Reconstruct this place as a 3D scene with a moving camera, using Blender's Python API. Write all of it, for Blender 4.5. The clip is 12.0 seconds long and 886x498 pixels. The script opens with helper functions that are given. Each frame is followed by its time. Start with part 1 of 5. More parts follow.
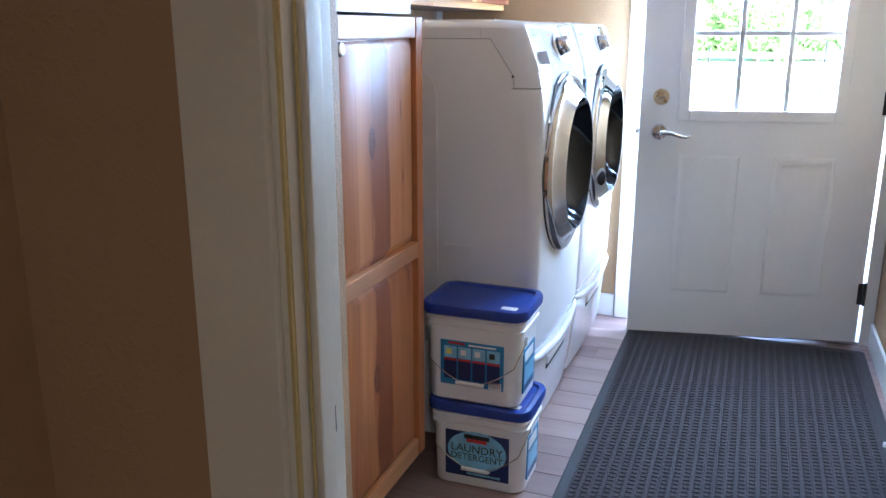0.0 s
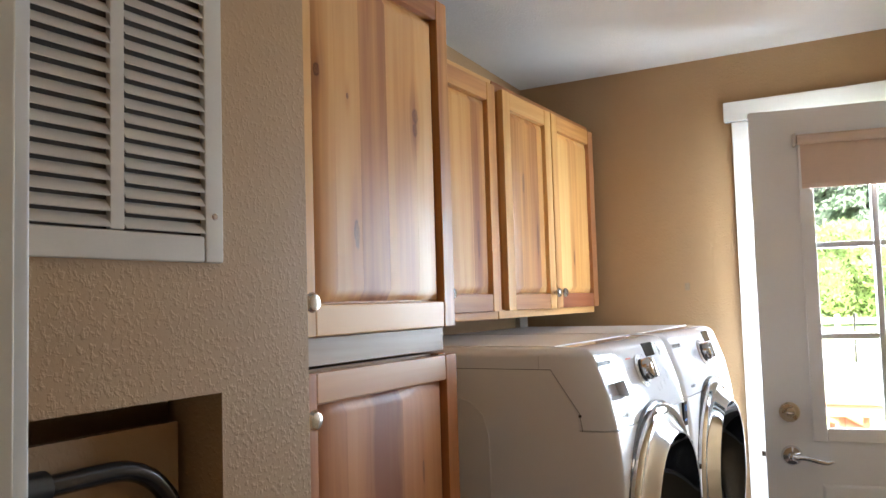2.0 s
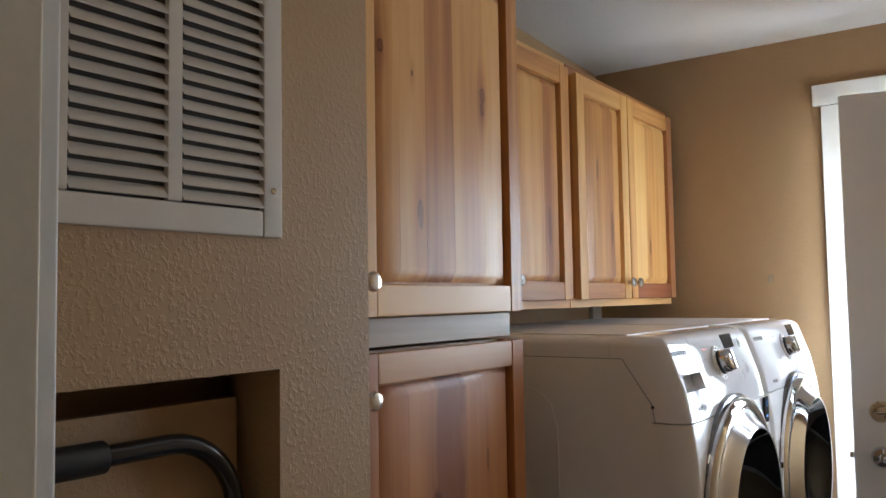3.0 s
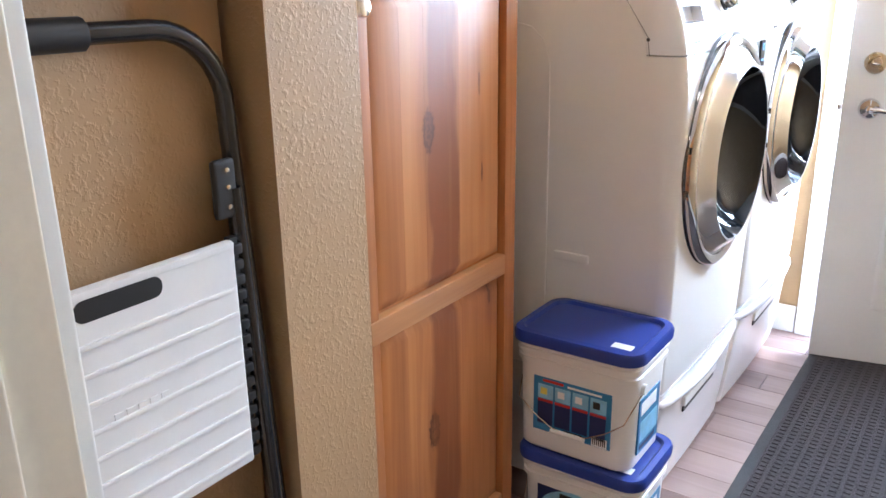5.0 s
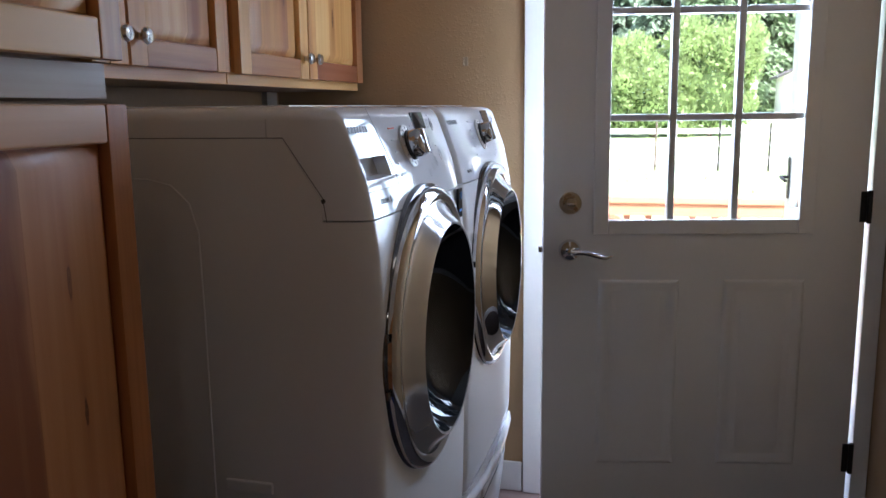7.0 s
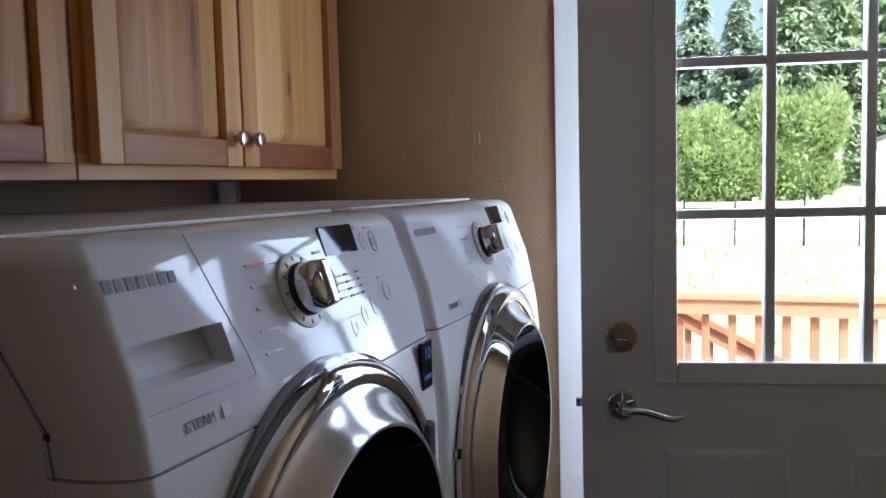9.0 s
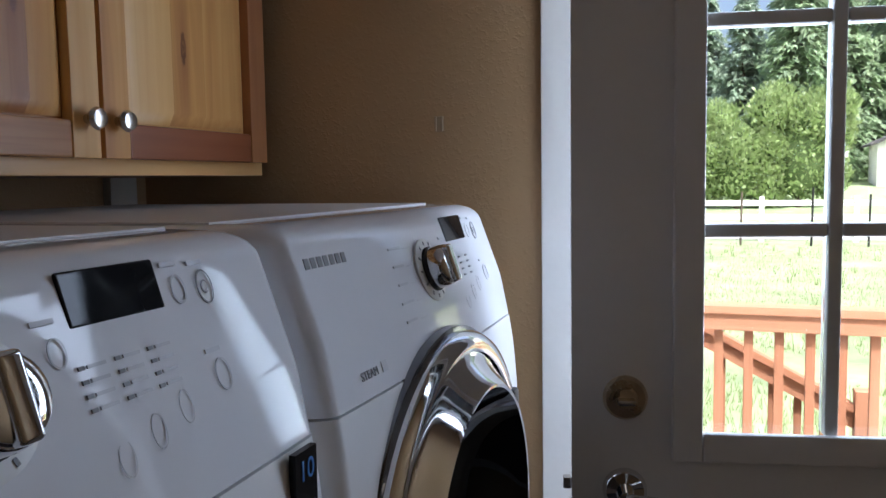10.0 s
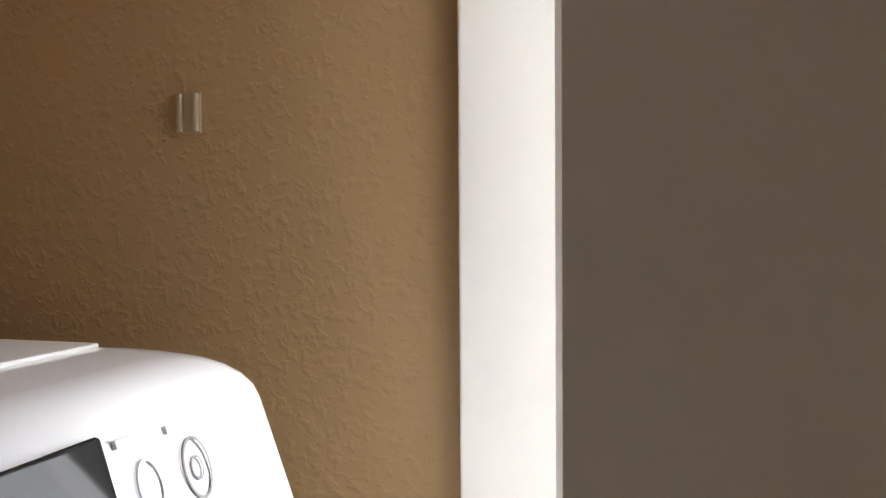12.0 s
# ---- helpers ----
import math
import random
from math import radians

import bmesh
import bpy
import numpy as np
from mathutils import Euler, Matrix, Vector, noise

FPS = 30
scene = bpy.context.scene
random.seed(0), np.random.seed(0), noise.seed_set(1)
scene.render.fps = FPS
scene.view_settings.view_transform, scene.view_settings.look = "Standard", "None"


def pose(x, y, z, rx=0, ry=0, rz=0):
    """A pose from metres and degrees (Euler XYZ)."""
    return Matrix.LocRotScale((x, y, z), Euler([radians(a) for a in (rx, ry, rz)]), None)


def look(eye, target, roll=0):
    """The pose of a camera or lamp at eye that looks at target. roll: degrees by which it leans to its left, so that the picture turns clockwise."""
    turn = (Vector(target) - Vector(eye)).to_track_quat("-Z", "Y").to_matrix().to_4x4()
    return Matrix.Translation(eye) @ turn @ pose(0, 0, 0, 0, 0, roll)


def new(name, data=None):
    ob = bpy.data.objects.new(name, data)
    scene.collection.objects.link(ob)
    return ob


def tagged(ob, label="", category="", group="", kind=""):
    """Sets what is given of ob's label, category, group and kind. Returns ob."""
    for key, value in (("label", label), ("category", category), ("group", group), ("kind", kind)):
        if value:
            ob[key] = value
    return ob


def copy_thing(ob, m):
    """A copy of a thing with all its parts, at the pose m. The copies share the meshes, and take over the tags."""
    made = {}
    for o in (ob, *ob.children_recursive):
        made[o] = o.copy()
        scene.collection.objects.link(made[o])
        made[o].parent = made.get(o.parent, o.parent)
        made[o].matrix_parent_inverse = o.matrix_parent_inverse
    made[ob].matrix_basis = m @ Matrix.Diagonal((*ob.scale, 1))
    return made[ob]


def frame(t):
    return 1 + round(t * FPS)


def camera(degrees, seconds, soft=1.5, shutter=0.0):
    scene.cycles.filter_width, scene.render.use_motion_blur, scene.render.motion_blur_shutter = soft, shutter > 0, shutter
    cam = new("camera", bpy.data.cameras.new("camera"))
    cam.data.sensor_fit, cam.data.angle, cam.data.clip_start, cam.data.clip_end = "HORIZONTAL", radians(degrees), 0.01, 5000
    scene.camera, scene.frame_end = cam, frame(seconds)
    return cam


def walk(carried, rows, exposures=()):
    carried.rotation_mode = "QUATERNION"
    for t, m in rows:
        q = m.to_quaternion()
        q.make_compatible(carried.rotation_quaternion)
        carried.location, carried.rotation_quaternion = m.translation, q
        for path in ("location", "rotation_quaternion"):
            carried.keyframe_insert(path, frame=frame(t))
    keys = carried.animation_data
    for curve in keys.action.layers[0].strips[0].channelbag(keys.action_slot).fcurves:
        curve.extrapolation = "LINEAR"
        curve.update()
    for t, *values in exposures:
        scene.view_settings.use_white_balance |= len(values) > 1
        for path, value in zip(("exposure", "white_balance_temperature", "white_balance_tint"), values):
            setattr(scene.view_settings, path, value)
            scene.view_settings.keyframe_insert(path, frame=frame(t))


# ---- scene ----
cam = camera(57.0, 12.0)
PATH = [
    (0, (0.258, -0.118, 1.284), (-0.425, 1.688, 0.765), 0.0),
    (0.2, (0.29, -0.063, 1.27), (-0.368, 1.779, 0.851), -0.7),
    (0.5, (0.272, 0.048, 1.296), (-0.386, 1.917, 1.025), -1.0),
    (1, (0.24, 0.188, 1.347), (-0.461, 2.06, 1.268), -1.4),
    (1.5, (0.247, 0.306, 1.383), (-0.592, 2.121, 1.407), -1.5),
    (2, (0.276, 0.378, 1.419), (-0.714, 2.111, 1.55), -1.7),
    (2.5, (0.282, 0.406, 1.427), (-0.798, 2.08, 1.599), -1.2),
    (3, (0.273, 0.42, 1.398), (-0.876, 2.053, 1.519), -0.9),
    (3.5, (0.266, 0.424, 1.364), (-0.901, 2.048, 1.302), -0.8),
    (3.7, (0.268, 0.424, 1.344), (-0.899, 2.04, 1.176), -0.7),
    (5.3, (0.264, 0.432, 1.262), (-0.817, 1.990, 0.625), -0.9),
    (5.5, (0.261, 0.448, 1.255), (-0.812, 2.016, 0.630), -1.3),
    (6, (0.212, 0.549, 1.259), (-0.645, 2.272, 0.717), -0.8),
    (6.5, (0.133, 0.706, 1.276), (-0.461, 2.563, 0.83), -0.4),
    (7, (0.133, 0.896, 1.303), (-0.358, 2.805, 0.964), -0.7),
    (7.5, (0.129, 1.108, 1.33), (-0.315, 3.042, 1.084), -0.9),
    (7.7, (0.128, 1.185, 1.339), (-0.331, 3.119, 1.116), -1.0),
    (9.3, (0.103, 1.77, 1.346), (-0.583, 3.642, 1.19), -1.3),
    (9.5, (0.085, 1.864, 1.353), (-0.598, 3.737, 1.19), -1.1),
    (10, (0.052, 2.105, 1.351), (-0.621, 3.981, 1.181), -0.9),
    (10.5, (0.035, 2.397, 1.362), (-0.589, 4.291, 1.201), -0.4),
    (11, (-0.021, 2.66, 1.361), (-0.638, 4.559, 1.248), -0.3),
    (11.5, (-0.095, 2.886, 1.387), (-0.713, 4.786, 1.295), -0.7),
    (12, (-0.138, 3.035, 1.375), (-0.703, 4.952, 1.316), -0.4),
]
EXPO = [(0.0, 4.45, 4750, 10), (0.5, 3.35, 5250, 14), (1.0, 3.45, 5650, 16), (1.5, 3.7, 5850, 14), (2.0, 3.6, 6250, 13), (2.5, 3.12, 6450, 13), (3.0, 3.05, 6250, 13), (3.5, 3.8, 6050, 12), (3.7, 4.15, 5950, 12),
        (5.3, 5.05, 5650, 13), (5.6, 5.0, 5650, 13), (6.0, 4.2, 5650, 14), (6.3, 2.75, 5600, 16), (6.5, 2.35, 5600, 17), (7.0, 2.3, 5600, 17),
        (7.5, 2.2, 5600, 17), (9.3, 1.6, 5700, 17), (10.5, 1.1, 5850, 17), (11.0, 1.0, 6000, 18), (11.5, 0.8, 6900, 18), (12.0, 1.95, 7500, 18)]
walk(cam, [(t, look(eye, target, roll)) for t, eye, target, roll in PATH], EXPO)

# ---- world, sun, lamps ----
world = bpy.data.worlds.new("sky")
scene.world = world
world.use_nodes = True
wn = world.node_tree.nodes
sky = wn.new("ShaderNodeTexSky")
sky.sky_type, sky.sun_disc = "NISHITA", False
sky.sun_elevation, sky.sun_rotation = radians(53.6), radians(137)
sky.air_density, sky.dust_density = 1.0, 8.0
world.node_tree.links.new(sky.outputs[0], wn["Background"].inputs[0])
wn["Background"].inputs[1].default_value = 0.15
sun = new("sun", bpy.data.lights.new("sun", "SUN"))
sun.data.energy, sun.data.angle, sun.data.color = 3.0, radians(0.6), (1.0, 0.95, 0.87)
sun.matrix_world = look((6, -6.5, 12), (0, 0, 0))


def area_lamp(name, m, w, h, watts, colour):
    ob = new(name, bpy.data.lights.new(name, "AREA"))
    ob.data.shape, ob.data.size, ob.data.size_y = "RECTANGLE", w, h
    ob.data.energy, ob.data.color = watts, colour
    ob.matrix_world = m
    return ob


DOOR_M = pose(0.745, 3.497, 0, 0, 0, 11.5)
# sky light that falls in by the door's nine panes
area_lamp("window_daylight", look(DOOR_M @ Vector((-0.445, 0.17, 1.45)), DOOR_M @ Vector((-0.90, -0.83, 1.12))), 0.62, 0.92, 4.9, (0.74, 0.87, 1.0))
# daylight through the gap of the door that stands ajar
area_lamp("gap_daylight", look((-0.150, 3.425, 1.02), (-1.0, 3.28, 0.95)), 0.13, 1.95, 0.07, (0.85, 0.93, 1.0))
# unseen ceiling lights, assumed in the room and the hall behind, added as fill
area_lamp("room_fill_glow", look((0.32, 1.55, 2.38), (0.32, 1.55, 0)), 0.24, 0.24, 0.20, (1.0, 0.88, 0.72))
area_lamp("hall_fill_glow", look((0.95, -1.5, 2.36), (0.95, -1.5, 0)), 0.24, 0.24, 0.62, (1.0, 0.83, 0.62))

# ---- materials ----
MATS = {}


def material(name, colour, rough=0.5, metal=0.0, coat=0.0, vary=0.08, scale=6.0, bump=0.0, bump_scale=200.0, spec=0.5, emit=0.0):
    """A plain surface whose colour and gloss vary at two scales."""
    if name in MATS:
        return MATS[name]
    m = bpy.data.materials.new(name)
    m.use_nodes = True
    n, l = m.node_tree.nodes, m.node_tree.links
    b = n["Principled BSDF"]
    b.inputs["Metallic"].default_value, b.inputs["Roughness"].default_value = metal, rough
    b.inputs["Coat Weight"].default_value, b.inputs["Specular IOR Level"].default_value = coat, spec
    b.inputs["Coat Roughness"].default_value = 0.06
    co = n.new("ShaderNodeTexCoord")
    big, small = n.new("ShaderNodeTexNoise"), n.new("ShaderNodeTexNoise")
    big.inputs["Scale"].default_value, small.inputs["Scale"].default_value = scale, scale * 14
    for t in (big, small):
        t.inputs["Detail"].default_value = 5
        l.new(co.outputs["Object"], t.inputs["Vector"])
    add = n.new("ShaderNodeMath")
    add.operation = "MULTIPLY_ADD"
    l.new(small.outputs[0], add.inputs[0])
    add.inputs[1].default_value = 0.45
    l.new(big.outputs[0], add.inputs[2])
    ramp = n.new("ShaderNodeValToRGB")
    c = Vector(colour)
    ramp.color_ramp.elements[0].position, ramp.color_ramp.elements[1].position = 0.35, 1.05
    ramp.color_ramp.elements[0].color = (*(c * (1 - vary)), 1)
    ramp.color_ramp.elements[1].color = (*[min(1, v * (1 + vary)) for v in c], 1)
    l.new(add.outputs[0], ramp.inputs[0])
    l.new(ramp.outputs[0], b.inputs["Base Color"])
    mr = n.new("ShaderNodeMapRange")
    mr.inputs["To Min"].default_value, mr.inputs["To Max"].default_value = max(0.02, rough * 0.85), min(1, rough * 1.15)
    l.new(big.outputs[0], mr.inputs["Value"])
    l.new(mr.outputs[0], b.inputs["Roughness"])
    if bump:
        bt, bp = n.new("ShaderNodeTexNoise"), n.new("ShaderNodeBump")
        bt.inputs["Scale"].default_value, bt.inputs["Detail"].default_value = bump_scale, 3
        l.new(co.outputs["Object"], bt.inputs["Vector"])
        bp.inputs["Strength"].default_value, bp.inputs["Distance"].default_value = bump, 0.004
        l.new(bt.outputs[0], bp.inputs["Height"])
        l.new(bp.outputs[0], b.inputs["Normal"])
    if emit:
        b.inputs["Emission Color"].default_value, b.inputs["Emission Strength"].default_value = (*colour, 1), emit
    MATS[name] = m
    return m


def knockdown(name, colour, bump=0.5):
    """Painted drywall with a blotchy sprayed texture."""
    m = material(name, colour, 0.62, vary=0.05, scale=1.3)
    n, l = m.node_tree.nodes, m.node_tree.links
    b = n["Principled BSDF"]
    co = n.new("ShaderNodeTexCoord")
    a, v = n.new("ShaderNodeTexNoise"), n.new("ShaderNodeTexNoise")
    a.inputs["Scale"].default_value, a.inputs["Detail"].default_value, a.inputs["Distortion"].default_value = 120, 2.0, 0.3
    v.inputs["Scale"].default_value, v.inputs["Detail"].default_value = 240, 2
    for t in (a, v):
        l.new(co.outputs["Object"], t.inputs["Vector"])
    r = n.new("ShaderNodeValToRGB")
    r.color_ramp.elements[0].position, r.color_ramp.elements[1].position = 0.50, 0.68
    l.new(a.outputs[0], r.inputs[0])
    mix = n.new("ShaderNodeMath")
    mix.operation = "MULTIPLY_ADD"
    l.new(v.outputs[0], mix.inputs[0])
    mix.inputs[1].default_value = 0.25
    l.new(r.outputs[0], mix.inputs[2])
    bp = n.new("ShaderNodeBump")
    bp.inputs["Strength"].default_value, bp.inputs["Distance"].default_value = bump, 0.003
    l.new(mix.outputs[0], bp.inputs["Height"])
    l.new(bp.outputs[0], b.inputs["Normal"])
    return m


def wood(name, pale, mid, dark, along, rough=0.42, knots=True, coat=0.08, seed=0.0, spread=0.55, marks=(), hearts=()):
    """Varnished timber: streaks and grain along the axis, a tone of its own for each board.

    marks are knots (y, z, half width, half height) round which the grain bends, hearts are dark bands (y, half width, depth)."""
    if name in MATS:
        return MATS[name]
    m = bpy.data.materials.new(name)
    m.use_nodes = True
    n, l = m.node_tree.nodes, m.node_tree.links
    b = n["Principled BSDF"]
    b.inputs["Coat Weight"].default_value, b.inputs["Coat Roughness"].default_value = coat, 0.16
    co, info = n.new("ShaderNodeTexCoord"), n.new("ShaderNodeObjectInfo")
    shift = n.new("ShaderNodeVectorMath")
    shift.operation = "MULTIPLY_ADD"
    shift.inputs[1].default_value = (3.1, 5.7, 9.3)
    comb = n.new("ShaderNodeCombineXYZ")
    for i in range(3):
        l.new(info.outputs["Random"], comb.inputs[i])
    l.new(comb.outputs[0], shift.inputs[0])
    bend = n.new("ShaderNodeVectorMath")
    l.new(co.outputs["Object"], bend.inputs[0])
    l.new(bend.outputs[0], shift.inputs[2])

    def stretched(s_across, s_along):
        mp = n.new("ShaderNodeMapping")
        mp.inputs["Scale"].default_value = [s_along if a == along else s_across for a in "xyz"]
        mp.inputs["Location"].default_value = (seed, seed, seed)
        l.new(shift.outputs[0], mp.inputs["Vector"])
        return mp.outputs[0]

    def noise_of(v, scale, detail, dist=0.0):
        t = n.new("ShaderNodeTexNoise")
        t.inputs["Scale"].default_value, t.inputs["Detail"].default_value, t.inputs["Distortion"].default_value = scale, detail, dist
        l.new(v, t.inputs["Vector"])
        return t.outputs[0]

    def mathn(op, a, c=None, d=None):
        k = n.new("ShaderNodeMath")
        k.operation = op
        for i, q in enumerate((a, c, d)):
            if q is None:
                continue
            if isinstance(q, (int, float)):
                k.inputs[i].default_value = q
            else:
                l.new(q, k.inputs[i])
        return k.outputs[0]

    # knots of known place push the grain aside
    spot, extra = None, None
    if marks or hearts:
        here, at = n.new("ShaderNodeNewGeometry"), n.new("ShaderNodeSeparateXYZ")
        l.new(here.outputs["Position"], at.inputs[0])
        push, rough_edge = 0.0, noise_of(here.outputs["Position"], 95.0, 4)
        for ky, kz, ry, rz in marks:
            dy = mathn("SUBTRACT", at.outputs[1], ky)
            u, v = mathn("DIVIDE", dy, ry), mathn("DIVIDE", mathn("SUBTRACT", at.outputs[2], kz), rz)
            d2 = mathn("MULTIPLY_ADD", u, u, mathn("MULTIPLY", v, v))
            far = mathn("EXPONENT", mathn("MULTIPLY", mathn("MULTIPLY_ADD", u, u, mathn("MULTIPLY", mathn("MULTIPLY", v, v), 0.22)), -0.16))
            push = mathn("MULTIPLY_ADD", mathn("MULTIPLY", dy, -0.88), far, push)
            d2 = mathn("MULTIPLY_ADD", rough_edge, 2.4, mathn("SUBTRACT", d2, 1.2))
            rim = mathn("MULTIPLY", mathn("SUBTRACT", d2, 0.75), 2.0)
            eye = mathn("MINIMUM", mathn("MULTIPLY_ADD", mathn("EXPONENT", mathn("MULTIPLY", d2, -3.0)), 0.7, mathn("EXPONENT", mathn("MULTIPLY", mathn("MULTIPLY", rim, rim), -1.0))), 1.0)
            spot = eye if spot is None else mathn("MAXIMUM", spot, eye)
            halo = mathn("MULTIPLY", far, 0.20)
            extra = halo if extra is None else mathn("ADD", extra, halo)
        if marks:
            gather = n.new("ShaderNodeCombineXYZ")
            l.new(push, gather.inputs[1])
            l.new(gather.outputs[0], bend.inputs[1])
        wav = n.new("ShaderNodeTexNoise")
        wav.inputs["Scale"].default_value = 1.0
        wm = n.new("ShaderNodeMapping")
        wm.inputs["Scale"].default_value = (3, 6, 4.5)
        l.new(here.outputs["Position"], wm.inputs["Vector"])
        l.new(wm.outputs[0], wav.inputs["Vector"])
        for hy, hw, amount in hearts:
            off = mathn("ABSOLUTE", mathn("SUBTRACT", mathn("MULTIPLY_ADD", wav.outputs[0], 0.07, at.outputs[1]), hy + 0.035))
            hm = n.new("ShaderNodeMapRange")
            hm.inputs["From Min"].default_value, hm.inputs["From Max"].default_value = hw * 0.75, hw * 1.1
            hm.inputs["To Min"].default_value, hm.inputs["To Max"].default_value = amount, 0.0
            l.new(off, hm.inputs["Value"])
            extra = hm.outputs[0] if extra is None else mathn("ADD", extra, hm.outputs[0])
    grain = noise_of(stretched(55, 2.2), 1.0, 7, 0.8)
    streak = noise_of(stretched(9, 0.7), 1.0, 3, 0.9)
    vor = n.new("ShaderNodeTexVoronoi")
    vor.voronoi_dimensions = "2D"
    sep, flat = n.new("ShaderNodeSeparateXYZ"), n.new("ShaderNodeCombineXYZ")
    l.new(stretched(8.0, 2.9), sep.inputs[0])
    l.new(sep.outputs["xyz".index("y" if along == "z" else "z")], flat.inputs[0])
    l.new(sep.outputs["xyz".index(along)], flat.inputs[1])
    l.new(flat.outputs[0], vor.inputs["Vector"])
    vor.inputs["Scale"].default_value = 1.0
    tone = mathn("MULTIPLY_ADD", grain, 0.34, mathn("MULTIPLY_ADD", streak, 0.75, mathn("MULTIPLY_ADD", info.outputs["Random"], spread, -0.035 - spread / 2)))
    if extra is not None:
        tone = mathn("ADD", tone, extra)
    ramp = n.new("ShaderNodeValToRGB")
    e = ramp.color_ramp.elements
    e[0].position, e[1].position = 0.26, 0.86
    e[0].color, e[1].color = (*pale, 1), (*dark, 1)
    x = e.new(0.52)
    x.color = (*mid, 1)
    l.new(tone, ramp.inputs[0])
    out = ramp.outputs[0]
    if knots:
        kr = n.new("ShaderNodeMapRange")
        kr.inputs["From Min"].default_value, kr.inputs["From Max"].default_value = 0.035, 0.15
        kr.inputs["To Min"].default_value, kr.inputs["To Max"].default_value = 0.9, 0.0
        l.new(vor.outputs["Distance"], kr.inputs["Value"])
        pick = mathn("GREATER_THAN", mathn("FRACT", mathn("MULTIPLY", vor.outputs["Color"], 7.0)), 0.72)
        mx = n.new("ShaderNodeMixRGB")
        l.new(mathn("MULTIPLY", kr.outputs[0], pick), mx.inputs[0])
        l.new(out, mx.inputs[1])
        mx.inputs[2].default_value = (dark[0] * 0.28, dark[1] * 0.24, dark[2] * 0.2, 1)
        out = mx.outputs[0]
    if spot is not None:
        mx = n.new("ShaderNodeMixRGB")
        l.new(mathn("MULTIPLY", spot, mathn("MULTIPLY_ADD", grain, 1.1, 0.18)), mx.inputs[0])
        l.new(out, mx.inputs[1])
        mx.inputs[2].default_value = (dark[0] * 0.36, dark[1] * 0.33, dark[2] * 0.33, 1)
        out = mx.outputs[0]
    l.new(out, b.inputs["Base Color"])
    mr = n.new("ShaderNodeMapRange")
    mr.inputs["To Min"].default_value, mr.inputs["To Max"].default_value = rough * 0.8, rough * 1.3
    l.new(grain, mr.inputs["Value"])
    l.new(mr.outputs[0], b.inputs["Roughness"])
    bp = n.new("ShaderNodeBump")
    bp.inputs["Strength"].default_value, bp.inputs["Distance"].default_value = 0.12, 0.001
    l.new(grain, bp.inputs["Height"])
    l.new(bp.outputs[0], b.inputs["Normal"])
    MATS[name] = m
    return m


def clear_glass(name):
    m = bpy.data.materials.new(name)
    m.use_nodes = True
    n, l = m.node_tree.nodes, m.node_tree.links
    n.remove(n["Principled BSDF"])
    t, g, f, mix = n.new("ShaderNodeBsdfTransparent"), n.new("ShaderNodeBsdfGlossy"), n.new("ShaderNodeFresnel"), n.new("ShaderNodeMixShader")
    t.inputs[0].default_value = (0.96, 0.98, 0.97, 1)
    g.inputs["Roughness"].default_value = 0.02
    f.inputs[0].default_value = 1.45
    l.new(f.outputs[0], mix.inputs[0])
    l.new(t.outputs[0], mix.inputs[1])
    l.new(g.outputs[0], mix.inputs[2])
    l.new(mix.outputs[0], n["Material Output"].inputs[0])
    return m


TAN = knockdown("tan_wall_paint", (0.43, 0.280, 0.142), 0.20)
CEIL = knockdown("ceiling_paint", (0.74, 0.73, 0.70), 0.3)
TRIM = material("white_trim_paint", (0.80, 0.79, 0.76), 0.38, vary=0.04, bump=0.05, bump_scale=60)
JAMB = material("old_cream_paint", (0.76, 0.70, 0.57), 0.42, vary=0.07, scale=9, bump=0.06, bump_scale=60)
DOORP = material("white_door_paint", (0.76, 0.75, 0.74), 0.42, vary=0.03, bump=0.05, bump_scale=90)
ENAMEL = material("white_enamel", (0.78, 0.78, 0.80), 0.06, coat=0.0, vary=0.02, scale=3)
SIDE = material("white_painted_steel", (0.78, 0.77, 0.76), 0.30, coat=0.2, vary=0.02, bump=0.06, bump_scale=700)
SEAM = material("dark_gap", (0.03, 0.03, 0.03), 0.7)
CHROME = material("chrome", (0.72, 0.72, 0.73), 0.06, metal=1.0, vary=0.03)
DCHROME = material("dark_chrome", (0.22, 0.22, 0.23), 0.10, metal=1.0, vary=0.05)
SILVER = material("silver_plated_plastic", (0.80, 0.80, 0.81), 0.13, metal=0.72, vary=0.02)
NICKEL = material("satin_nickel", (0.56, 0.53, 0.49), 0.22, metal=1.0, vary=0.06, scale=40)
SMOKE = material("smoked_glass", (0.007, 0.010, 0.014), 0.03, vary=0.1)
SCREEN = material("display_glass", (0.010, 0.010, 0.011), 0.05, vary=0.05)
SCREEN.node_tree.nodes["Principled BSDF"].inputs["IOR"].default_value = 1.3
INK = material("grey_print", (0.20, 0.20, 0.21), 0.5)
PALEINK = material("pale_grey_print", (0.56, 0.56, 0.58), 0.45)
REDINK = material("orange_red_print", (0.75, 0.14, 0.05), 0.5)
PVC = material("white_plastic", (0.78, 0.77, 0.75), 0.36, vary=0.03, scale=12)
BLUE = material("blue_plastic_lid", (0.018, 0.045, 0.27), 0.34, vary=0.1, scale=14)
BLACKP = material("black_plastic", (0.018, 0.018, 0.018), 0.45, vary=0.2, scale=30)
BLACKM = material("black_tube_enamel", (0.016, 0.016, 0.017), 0.25, coat=0.3, vary=0.15, scale=20)
BLACKH = material("black_hinge_metal", (0.03, 0.03, 0.03), 0.4, metal=0.6)
